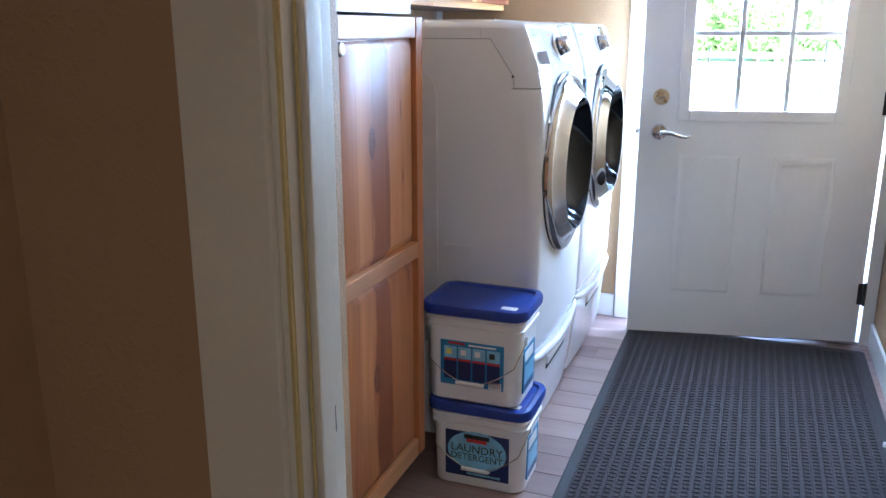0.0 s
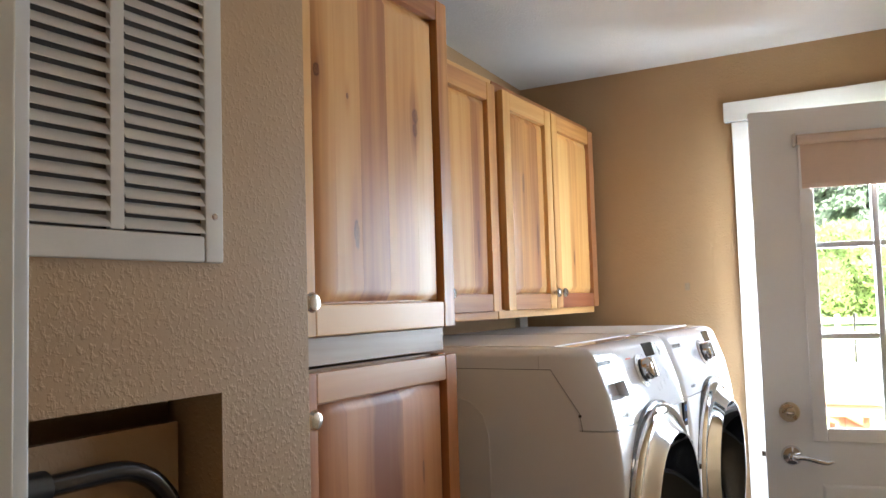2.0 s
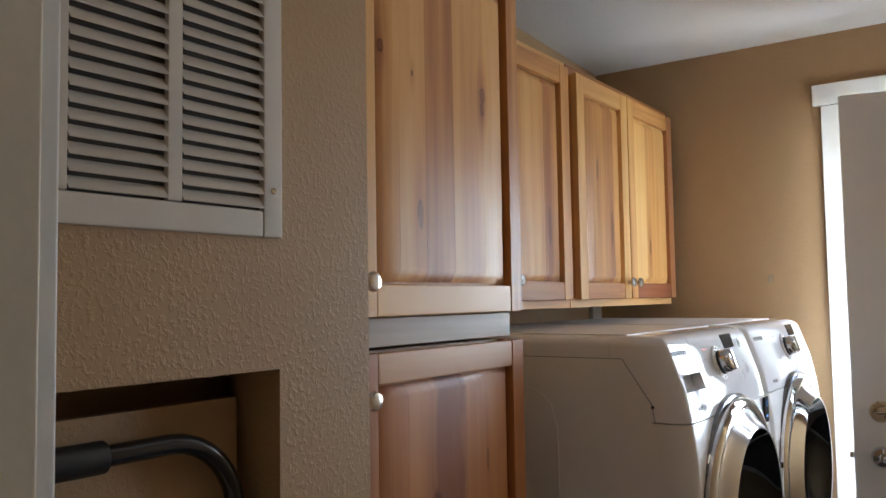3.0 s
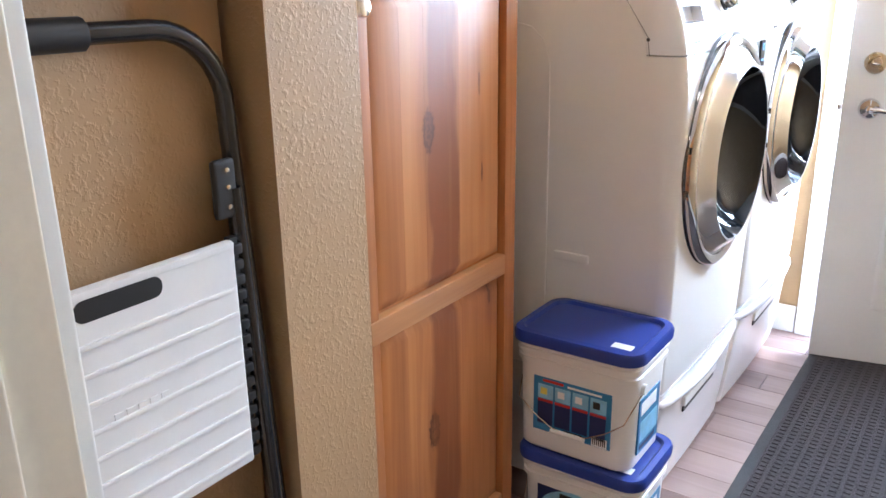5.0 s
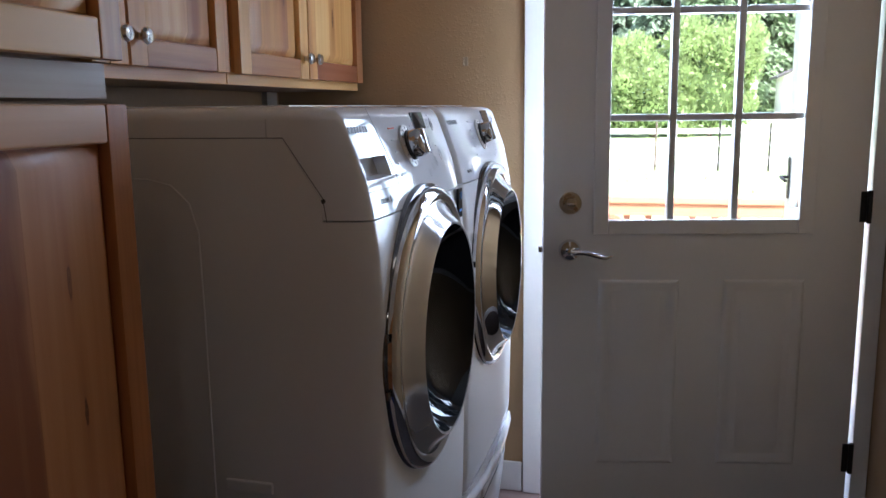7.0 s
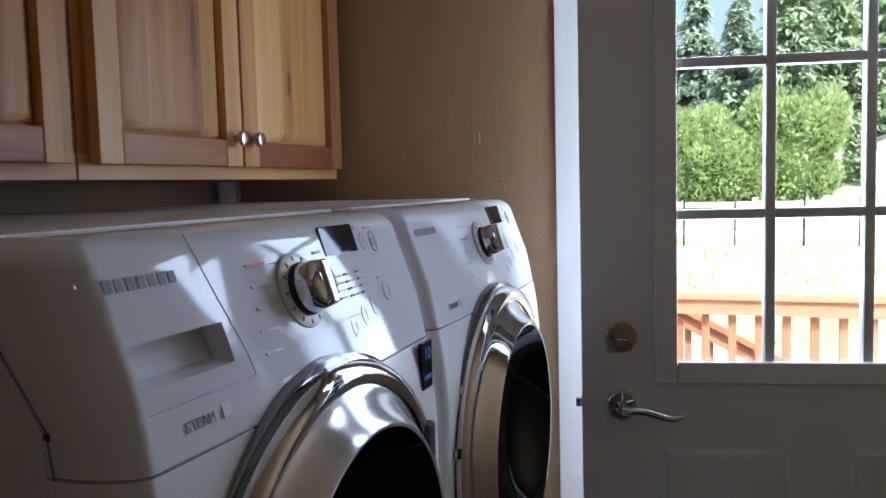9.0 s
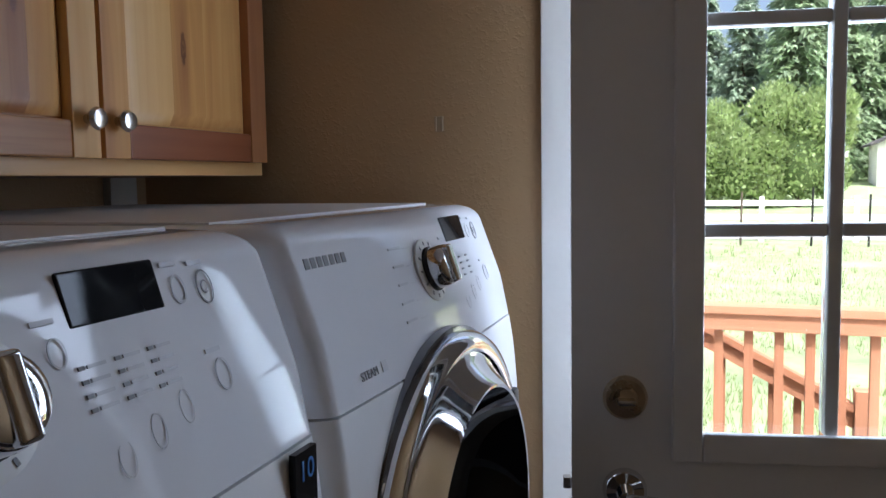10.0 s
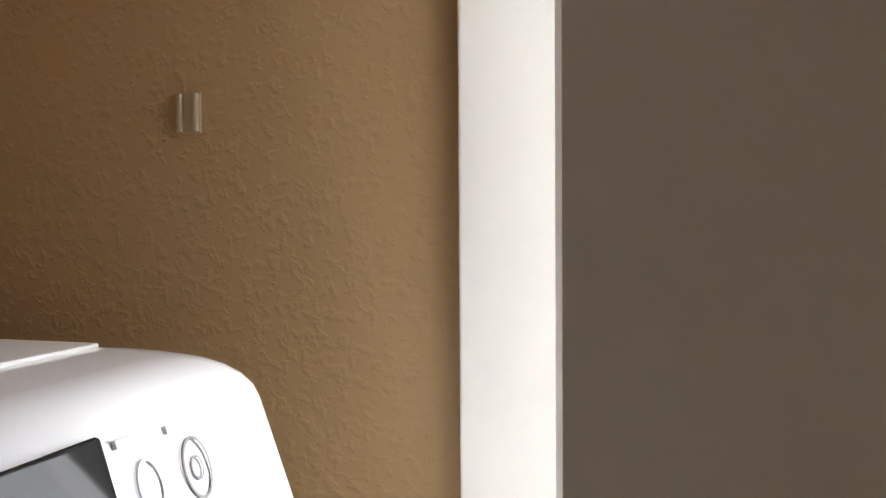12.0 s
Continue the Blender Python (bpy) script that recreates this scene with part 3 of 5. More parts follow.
part("roll", tube([(-0.795, -0.034, 1.925), (-0.165, -0.034, 1.925)], 0.017, 18), BLIND, blind)
part("cloth", box(-0.785, -0.175, -0.0225, -0.0205, 1.770, 1.925), BLIND, blind)
part("hem_bar", box(-0.785, -0.175, -0.026, -0.0175, 1.762, 1.780, 0.003), BLIND, blind)
for x in (-0.803, -0.160):
    part("bracket", box(x - 0.004, x + 0.004, -0.050, -0.0005, 1.905, 1.945, 0.002), GRILLE, blind, "small metal blind bracket")

# ---- wall fittings ----
CZ0, CZ1, CY0, CY1 = 1.479, 2.10, 0.70, 1.165
vent = thing("return_air_grille", (NX, (CY0 + CY1) / 2, CZ0), "white louvred return-air grille screwed to the wall", "vent")
for y0, y1 in ((CY0, CY0 + 0.032), (CY1 - 0.032, CY1)):
    part("frame_side", box(NX, NX + 0.010, y0, y1, CZ0, CZ1, 0.003), GRILLE, vent)
for z0, z1 in ((CZ0, CZ0 + 0.034), (CZ1 - 0.034, CZ1)):
    part("frame_rail", box(NX, NX + 0.0095, CY0 + 0.0325, CY1 - 0.0325, z0, z1, 0.003), GRILLE, vent)
bars = (0.861, 1.000)
for y in bars:
    part("divider", box(NX, NX + 0.009, y - 0.010, y + 0.010, CZ0 + 0.0345, CZ1 - 0.0345, 0.002), GRILLE, vent)
# Dark sheet on the wall paints the shade between the slats.
part("backing", box(NX + 0.0005, NX + 0.0015, CY0 + 0.033, CY1 - 0.033, CZ0 + 0.035, CZ1 - 0.035), material("duct_shade", (0.06, 0.05, 0.04), 0.9), vent, "dark sheet painting the shade of the duct behind the louvres")
edges = [CY0 + 0.033, bars[0], bars[1], CY1 - 0.033]
for k in range(3):
    y0, y1 = edges[k] + (0.0105 if k else 0), edges[k + 1] - (0.0105 if k < 2 else 0)
    ln = y1 - y0
    sl = tilt(box(-0.0007, 0.0007, -ln / 2, ln / 2, -0.0090, 0.0090), Matrix.Rotation(radians(-36), 4, "Y"))
    me = finish("slat", sl, GRILLE)
    for i in range(31):
        ob = new("slat", me)
        ob.parent = vent
        ob.location = Vector((NX + 0.0055, (y0 + y1) / 2, CZ0 + 0.044 + i * 0.0176)) - ORIGIN[vent.name]
for z in (CZ0 + 0.06, CZ1 - 0.06):
    part("screw", lathe(((0.005, 0), (0.004, 0.002), (0, 0.0025)), Matrix.Translation((NX + 0.0095, CY1 - 0.016, z)) @ Matrix.Rotation(radians(90), 4, "Y"), 10), NICKEL, vent)

stop = thing("door_stop", (WR - 0.014, 2.46, 0.06), "white-tipped spring door stop on the baseboard", "door stop")
part("spring", tube([(WR - 0.014, 2.46, 0.06), (WR - 0.072, 2.46, 0.062)], 0.006, 10), NICKEL, stop)
part("tip", tube([(WR - 0.0725, 2.46, 0.062), (WR - 0.086, 2.46, 0.0625)], 0.0085, 12), PVC, stop, "white rubber tip")
clip = thing("wall_clip", (-0.4585, WF, 1.452), "small clear plastic clip stuck on the wall", "clip")
PL = material("clear_plastic", (0.42, 0.33, 0.23), 0.2, coat=0.3)
part("clip_base", box(-0.467, -0.450, WF - 0.002, WF, 1.438, 1.466, 0.0008), PL, clip)
part("clip_rail", box(-0.4665, -0.463, WF - 0.006, WF - 0.002, 1.439, 1.465, 0.0008), PL, clip)
part("clip_rail", box(-0.454, -0.4505, WF - 0.006, WF - 0.002, 1.439, 1.465, 0.0008), PL, clip)

# Two fixtures added out of view, to go with the fill lamps.
for nm, x, y in (("ceiling_light", 0.32, 1.55), ("ceiling_light", 0.95, -1.5)):
    cl = thing(nm, (x, y, zc(y)), "assumed round ceiling light out of view, with a warm glowing diffuser", "light")
    part("base", lathe(((0.16, -0.012), (0.16, 0.0), (0, 0.002)), Matrix.Translation((x, y, zc(y))), 28), GRILLE, cl)
    part("diffuser", lathe(((0.15, -0.012), (0.135, -0.028), (0.09, -0.042), (0, -0.048)), Matrix.Translation((x, y, zc(y))), 28, cap=False), GLOW, cl, "frosted glass bowl")

# ---- cabinets ----


def board(x, y0, y1, z0, z1, lo, hi):
    """One stave of a raised panel, bevelled at its ends and at the panel's outer sides."""
    b = bmesh.new()
    s = 0.020
    back = [(x - 0.011, y0, z0), (x - 0.011, y1, z0), (x - 0.011, y1, z1), (x - 0.011, y0, z1)]
    a0, a1 = y0 + (s if lo else 0.0001), y1 - (s if hi else 0.0001)
    front = [(x, a0, z0 + s), (x, a1, z0 + s), (x, a1, z1 - s), (x, a0, z1 - s)]
    bv, fv = [b.verts.new(c) for c in back], [b.verts.new(c) for c in front]
    b.faces.new(fv)
    for k in range(4):
        b.faces.new((bv[k], bv[(k + 1) % 4], fv[(k + 1) % 4], fv[k]))
    return b


def staves(parent, x, y0, y1, z0, z1, cuts, mat):
    ys = [y0] + [y0 + (y1 - y0) * c for c in cuts] + [y1]
    for i in range(len(ys) - 1):
        part("board", board(x, ys[i], ys[i + 1], z0, z1, i == 0, i == len(ys) - 2), mat, parent)


def knob(parent, x, y, z, r=0.016):
    part("knob", lathe(((0.007, 0), (0.006, 0.010), (r * 0.8, 0.013), (r, 0.019), (r * 0.8, 0.025), (0, 0.028)), Matrix.Translation((x, y, z)) @ Matrix.Rotation(radians(90), 4, "Y"), 20), NICKEL, parent, "round satin nickel knob")


def cab_door(cab, x, y0, y1, z0, z1, sw, fields, cuts, v, h, knob_at, rails, foot=None):
    """A framed door: two stiles, rails, and one field of glued staves between each pair of rails."""
    d = part("door", box(x - 0.022, x - 0.012, y0 + 0.004, y1 - 0.004, z0 + 0.004, z1 - 0.004), v, cab)
    for a, c in ((y0, y0 + sw), (y1 - sw, y1)):
        part("stile", box(x - 0.0125, x + 0.007, a, c, z0, z1, 0.0022), HEARTV if foot and a > y0 else v, d)
    for k, (a, c) in enumerate(rails):
        lap = 0.026 if len(rails) == 3 and k == 1 else 0.0
        part("rail", box(x - 0.0125, x + (0.0092 if lap else 0.0065), y0 + sw + 0.0003 - lap, y1 - sw - 0.0003, a, c, 0.004), foot if foot and not k else h, d)
    for (a, c), ct in zip(fields, cuts):
        staves(d, x + 0.001, y0 + sw + 0.002, y1 - sw - 0.002, a + 0.002, c - 0.002, ct, v)
    knob(d, x + 0.0065, *knob_at)


CB0, CB1, FX = 1.348, 1.862, -0.573
low = thing("lower_tall_cabinet", (FX, 1.6, 0), "reddish knotty hickory base of a tall pantry cabinet", "cabinet")
part("carcass", box(WL + 0.003, FX - 0.020, CB0, CB1, 0.09, 1.315), CAB_IN, low)
part("toe_kick", box(WL + 0.003, FX - 0.075, CB0 + 0.01, CB1 - 0.002, 0.0, 0.0895), BLACKP, low, "dark recessed toe kick")
for y0, y1 in ((CB0, CB0 + 0.03), (CB1 - 0.03, CB1)):
    part("face_stile", box(FX - 0.0195, FX - 0.0005, y0, y1, 0.09, 1.315, 0.002), R_V, low)
cab_door(low, FX + 0.022, CB0 + 0.012, CB1 - 0.006, 0.115, 1.314, 0.042, ((0.170, 0.697), (0.745, 1.262)), ((0.20, 0.38, 0.63), (0.20, 0.36, 0.62)), R_V, R_H,
         (CB0 + 0.022, 1.245), ((0.115, 0.168), (0.699, 0.743), (1.264, 1.314)))
up = thing("upper_tall_cabinet", (FX, 1.6, 1.3205), "honey knotty hickory top of a tall pantry cabinet", "cabinet")
part("carcass", box(WL + 0.003, FX - 0.020, CB0, CB1, 1.3205, 2.058), CAB_IN, up)
part("filler", box(FX - 0.0195, FX - 0.004, CB0 + 0.001, CB1 - 0.001, 1.3205, 1.368, 0.002), wood("bleached_hickory", (0.58, 0.47, 0.34), (0.48, 0.37, 0.25), (0.32, 0.22, 0.14), "y", rough=0.4, knots=False, coat=0.1), up, "pale glossy filler strip")
for y0, y1 in ((CB0, CB0 + 0.03), (CB1 - 0.03, CB1)):
    part("face_stile", box(FX - 0.0195, FX - 0.0005, y0, y1, 1.3685, 2.058, 0.002), W_V, up)
part("cornice", box(FX - 0.0195, FX + 0.001, CB0 + 0.0305, CB1 - 0.0305, 2.03, 2.060, 0.002), W_H, up)
cab_door(up, FX + 0.022, CB0 + 0.012, CB1 - 0.006, 1.370, 2.046, 0.042, ((1.424, 2.000),), ((0.16, 0.34, 0.55, 0.8),), W_V, W_H,
         (CB0 + 0.022, 1.425), ((1.370, 1.422), (2.002, 2.046)))

UX, UZ0, UZ1 = -0.822, 1.364, 2.105


def wall_cabinet(y0, y1, doors, label):
    c = thing("wall_cabinet", (UX, (y0 + y1) / 2, UZ0), label, "cabinet", "wall cabinets over the machines")
    part("carcass", box(WL + 0.003, UX - 0.0195, y0, y1, UZ0, UZ1), CAB_IN, c)
    part("bottom_rail", box(UX - 0.019, UX, y0, y1, UZ0, UZ0 + 0.040, 0.002), W_H, c)
    part("top_rail", box(UX - 0.019, UX, y0, y1, UZ1 - 0.040, UZ1, 0.002), W_H, c)
    ys = [y0] + [(a[1] + b[0]) / 2 for a, b in zip(doors, doors[1:])] + [y1]
    for i, y in enumerate(ys):
        w = 0.036
        a = min(max(y - w / 2, y0), y1 - w)
        part("face_stile", box(UX - 0.019, UX - 0.0005, a, a + w, UZ0 + 0.0405, UZ1 - 0.0405), HEARTV if i == len(ys) - 1 else W_V, c)
    for i, (a, b) in enumerate(doors):
        ky = b - 0.026 if i % 2 == 0 else a + 0.026
        cab_door(c, UX + 0.022, a, b, UZ0 + 0.024, UZ1 - 0.028, 0.052, ((UZ0 + 0.078, UZ1 - 0.086),), (((0.25, 0.5, 0.78), (0.34, 0.6))[i % 2],), W_V, W_H, (ky, 1.442), ((UZ0 + 0.024, UZ0 + 0.076), (UZ1 - 0.084, UZ1 - 0.028)), HEART if i % 2 and y1 > 3 else None)
    return c


wall_cabinet(1.8635, 2.630, ((1.885, 2.226), (2.234, 2.596)), "knotty hickory two-door wall cabinet")
wall_cabinet(2.634, 3.500, ((2.650, 3.038), (3.046, 3.474)), "knotty hickory two-door wall cabinet with a dark red rail")
solo("wall_bracket", box(WL, WL + 0.02, 3.395, 3.470, 1.290, 1.364, 0.002), GRILLE, "white metal strip on the wall below the cabinets", "bracket")

# ---- washer and dryer on pedestals ----


FRONT = ((0.0, -0.328), (0.12, -0.312), (0.29, -0.296), (0.36, -0.292), (0.60, -0.286), (0.90, -0.282), (1.02, -0.283), (1.10, -0.291), (1.19, -0.309), (1.30, -0.349), (1.32, -0.357))


def front_x(z):
    """How far the curved front stands out at height z, at mid width."""
    for (za, xa), (zb, xb) in zip(FRONT, FRONT[1:]):
        if z <= zb:
            u = (z - za) / (zb - za)
            return xa + (xb - xa) * u
    return FRONT[-1][1]


CORNER, BOW = 0.027, 0.006


def corner_depth(z):
    """How far back from the front the rounded corner runs out into the flat side."""
    return 0.034 + 0.030 * min(1.0, max(0.0, (z - 0.62) / 0.5))


def plan(y0, y1, z, back, shrink=0.0, drop=0.0):
    """The outline of a machine at height z: flat sides, rounded corners, a gently bowed front."""
    y0, y1 = y0 + shrink, y1 - shrink
    xe, a = front_x(z) - BOW - drop, corner_depth(z) - drop * 0.3
    left = [(xe - a + a * math.sin(radians(90 * k / 8)), y0 + CORNER - CORNER * math.cos(radians(90 * k / 8))) for k in range(9)]
    mid = []
    for k in range(1, 12):
        u = -1 + k / 6
        mid.append((xe + BOW * (1 - u * u), (y0 + y1) / 2 + u * ((y1 - y0) / 2 - CORNER)))
    right = [(x, y0 + y1 - y) for x, y in left[::-1]]
    return [(back, y0)] + left + mid + right + [(back, y1)]


def shell(y0, y1, rows, back):
    """Stacks plans (z, shrink, drop) into one closed body."""
    b = bmesh.new()
    loops = [[b.verts.new((x, y, z)) for x, y in plan(y0, y1, z, back, sh, dr)] for z, sh, dr in rows]
    for p, q in zip(loops, loops[1:]):
        for k in range(len(p)):
            b.faces.new((p[k], p[(k + 1) % len(p)], q[(k + 1) % len(p)], q[k]))
    b.faces.new(loops[0][::-1])
    b.faces.new(loops[-1])
    return b


def machine(name, y0, y1, washer, label):
    yc, MB = (y0 + y1) / 2, -1.075
    o = thing(name, (-0.7, yc, 0), label, "washing machine" if washer else "tumble dryer", "laundry machines")
    SEAMZ = 1.124
    zc0, R, ym = 0.878, 0.279, yc - 0.022
    bm = shell(y0, y1, [(0.345 + (SEAMZ - 0.345) * i / 20, 0, 0) for i in range(21)], MB)
    hole = [f for f in bm.faces if (lambda c: c.x > -0.33 and math.hypot(c.y - ym, c.z - zc0) < 0.23)(f.calc_center_median())]
    bmesh.ops.delete(bm, geom=hole, context="FACES")
    part("body", bm, SIDE, o, "white painted steel body")
    # side plates stand a hair proud of the panel that wraps over them
    for ya, yb in ((y0 - 0.0004, y0 + 0.004), (y1 - 0.004, y1 + 0.0004)):
        part("side_plate", prism([(MB, SEAMZ - 0.01), (-0.381, SEAMZ - 0.01), (-0.384, 1.162), (-0.447, 1.2575), (MB, 1.2575)], ya, yb), SIDE, o)
    edge = [(-0.374, y0 - 0.0004, SEAMZ), (-0.380, y0 - 0.0004, 1.163), (-0.4455, y0 - 0.0004, 1.2595), (MB + 0.01, y0 - 0.0004, 1.2595)]
    part("side_gap", tube(edge, 0.0009, 6), INK, o, "thin grey gap round the side plate")
    part("screw_dimple", lathe(((0.004, 0), (0.002, 0.001), (0, 0.001)), Matrix.Translation((-0.379, y0 - 0.0002, 1.158)) @ Matrix.Rotation(radians(90), 4, "X"), 10), SEAM, o)
    rows = [(SEAMZ + 0.0026 + (1.286 - SEAMZ - 0.0026) * i / 12, 0.0014, 0) for i in range(13)]
    rows += [(1.292, 0.002, 0.001), (1.298, 0.005, 0.004), (1.303, 0.010, 0.009), (1.3065, 0.016, 0.016), (1.3088, 0.025, 0.025), (1.3095, 0.036, 0.037)]
    bm = shell(y0, y1, rows, MB)
    if washer:
        # the grip of the detergent drawer is pressed into the panel
        ry0, ry1, rz0, rz1 = y0 + 0.014 + 0.018, y0 + 0.152, 1.188, 1.224
        for co, no in (((0, ry0, 0), (0, 1, 0)), ((0, ry1, 0), (0, 1, 0)), ((0, 0, rz0), (0, 0, 1)), ((0, 0, rz1), (0, 0, 1))):
            bmesh.ops.bisect_plane(bm, geom=bm.verts[:] + bm.edges[:] + bm.faces[:], plane_co=co, plane_no=no, dist=1e-6)
        inner = [f for f in bm.faces if (lambda c: c.x > -0.45 and ry0 < c.y < ry1 and rz0 < c.z < rz1)(f.calc_center_median())]
        ex = bmesh.ops.extrude_face_region(bm, geom=inner)
        bmesh.ops.translate(bm, vec=(-0.026, 0, 0.002), verts=[v for v in ex["geom"] if isinstance(v, bmesh.types.BMVert)])
        bmesh.ops.delete(bm, geom=inner, context="FACES")
    pan = part("control_panel", bm, ENAMEL, o, "glossy white control panel and top")
    part("top_sheet", box(MB + 0.01, -0.445, y0 + 0.03, y1 - 0.03, 1.3090, 1.3118, 0.001), SIDE, o)
    part("top_joint", box(-0.4756, -0.4738, y0 + 0.0006, y0 + 0.004, 1.2605, 1.290), PALEINK, o)
    ped = part("pedestal", shell(y0 + 0.004, y1 - 0.004, [(0.02 + 0.318 * i / 12, 0, 0) for i in range(13)], MB + 0.02), ENAMEL, o, "white drawer pedestal")
    part("drawer_lip", tube([(front_x(0.31) - 0.030, y0 + 0.010, 0.314), (front_x(0.31) - 0.010, y0 + 0.024, 0.313)] + [(front_x(0.31) - 0.004 + 0.012 * math.sin(math.pi * u), y0 + 0.03 + (y1 - y0 - 0.06) * u, 0.312 - 0.022 * math.sin(math.pi * u)) for u in (0.05, 0.15, 0.3, 0.45, 0.6, 0.75, 0.85, 0.95)] + [(front_x(0.31) - 0.010, y1 - 0.024, 0.313), (front_x(0.31) - 0.030, y1 - 0.010, 0.314)], 0.012, 14), ENAMEL, ped, "curved white drawer lip")
    part("drawer_grip", box(-0.312, -0.2935, yc - 0.13, yc + 0.13, 0.232, 0.262, 0.006), PVC, ped, "recessed drawer grip")
    # Near-black bar paints the shade below the drawer grip.
    part("grip_shadow", box(-0.315, -0.2995, yc - 0.125, yc + 0.125, 0.216, 0.2315), SEAM, ped)
    for y in (y0 + 0.06, y1 - 0.06):
        for x in (-0.40, MB + 0.1):
            part("foot", lathe(((0.022, 0), (0.022, 0.018), (0.012, 0.024)), Matrix.Translation((x, y, 0)), 12), BLACKP, ped)
    # side grip and pressed edge
    part("side_grip", box(-0.582, -0.492, y0 - 0.006, y0 + 0.004, 0.640, 0.662, 0.004), SIDE, o)
    part("side_crease", tube([(-0.606, y0 + 0.0010, 0.40), (-0.606, y0 + 0.0010, 0.95), (-0.608, y0 + 0.0010, 1.10), (-0.622, y0 + 0.0010, 1.15), (-0.655, y0 + 0.0010, 1.18), (-0.70, y0 + 0.0010, 1.19), (MB + 0.05, y0 + 0.0010, 1.19)], 0.0026, 8), SIDE, o, "pressed rib in the steel side")
    # porthole
    yc -= 0.022
    ax = Matrix.Translation((front_x(zc0) - 0.019, yc, zc0)) @ Matrix.Rotation(radians(90), 4, "Y")
    gas = part("gasket", lathe(((R + 0.004, 0), (R + 0.004, 0.012), (R - 0.006, 0.016), (R - 0.02, 0.012)), ax, 64, cap=False), DCHROME, o, "dark ring behind the porthole door")
    rim = part("porthole_rim", lathe(((R - 0.004, 0.010), (R - 0.002, 0.024), (R - 0.008, 0.033), (R - 0.018, 0.036), (R - 0.026, 0.035), (R - 0.030, 0.032)), ax, 72, cap=False), CHROME, o, "polished chrome porthole rim")
    band = [(R - 0.028, 0.030), (R - 0.034, 0.031), (R - 0.042, 0.036), (R - 0.052, 0.045), (R - 0.061, 0.054), (R - 0.067, 0.060), (R - 0.071, 0.063), (R - 0.075, 0.062)]
    part("porthole_band", lathe(band, ax, 72, cap=False), SILVER if washer else CHROME, rim, "bright dished band")
    part("porthole_glass", lathe(((R - 0.075, 0.062), (R - 0.080, 0.050), (R - 0.088, 0.035), (R - 0.105, 0.012), (R - 0.135, -0.012), (R - 0.175, -0.030), (R - 0.225, -0.040), (0, -0.044)), ax, 56, cap=False), SMOKE, rim, "dark smoked porthole bowl")
    part("door_catch", box(front_x(zc0) + 0.002, front_x(zc0) + 0.022, yc + 0.212, yc + 0.238, zc0 + 0.10, zc0 + 0.15, 0.005), BLACKP, rim, "black door pull notch")
    for s in (-1, 1):
        part("hinge_pin", box(front_x(zc0) - 0.006, front_x(zc0) + 0.002, yc - R - 0.002, yc - R + 0.004, zc0 + s * 0.05 - 0.008, zc0 + s * 0.05 + 0.008, 0.002), DCHROME, rim)
    # controls lie on the slanted panel
    yc += 0.022
    zk, yk = 1.233, yc - (0.022 if washer else 0.004)
    slope = Vector((front_x(1.28) - front_x(1.16), 0, 0.12)).normalized()

    def on(y, z, lift=0.0):
        u = (y - yc) / ((y1 - y0) / 2 - CORNER)
        return frame_m(Vector((front_x(z) - BOW * min(1.0, u * u) + lift, y, z)), (1e-9 - 2 * BOW * u / 0.29, 1, 0), slope)

    kb = part("dial_plate", lathe(((0.042, 0), (0.042, 0.003), (0.037, 0.005), (0.026, 0.005)), on(yk, zk), 40), PVC, pan, "white dial plate with black ticks")
    part("dial", lathe(((0.026, 0.005), (0.026, 0.010), (0.028, 0.012), (0.0275, 0.024), (0.026, 0.030), (0.022, 0.034), (0.012, 0.036), (0, 0.036)), on(yk, zk), 40), CHROME, kb, "chrome programme dial")
    part("dial_grip", tilt(box(-0.0085, 0.0085, -0.0250, 0.0250, 0.026, 0.0395, 0.004, seg=3), on(yk, zk)), CHROME, kb)
    part("dial_collar", lathe(((0.0295, 0.003), (0.0295, 0.009), (0.026, 0.009)), on(yk, zk), 32, cap=False), BLACKP, kb)
    b = None
    for i in range(11):
        a = radians(40 + i * 28)
        b = merge(b, tilt(box(0.033, 0.038, -0.0014, 0.0014, 0.0048, 0.0056), on(yk, zk) @ Matrix.Rotation(a, 4, "Z")))
    part("dial_scale", b, INK, kb)

    def bars(nm, y, z, w, h, mat, n=1, gap=0.012, label=""):
        b = None
        for i in range(n):
            b = merge(b, tilt(box(-w / 2, w / 2, -h / 2, h / 2, -0.0006, 0.0014), on(y, z - i * gap)))
        return part(nm, b, mat, pan, label)

    dy = 0.142 if not washer else 0.105
    disp = part("display", tilt(box(-0.046, 0.046, -0.0185, 0.0185, -0.002, 0.0016, 0.002), on(yc + dy, 1.279)), SCREEN, pan, "dark programme display")
    for k in range(3):
        bars("printed_list", yc + dy - 0.035 + k * 0.032, 1.238, 0.016, 0.0024, PALEINK, 4, 0.0085, "column of small printed options")
        bars("indicator_strip", yc + dy - 0.048 + k * 0.032, 1.238, 0.005, 0.0028, INK, 4, 0.0085, "column of small indicator dots")
        part("button_ring", lathe(((0.0125, 0.0002), (0.0125, 0.0008), (0.0114, 0.0008)), on(yc + dy - 0.033 + k * 0.033, 1.178 + k * 0.008) @ Matrix.Diagonal((0.55, 1, 1, 1)), 22, cap=False), PALEINK, pan)
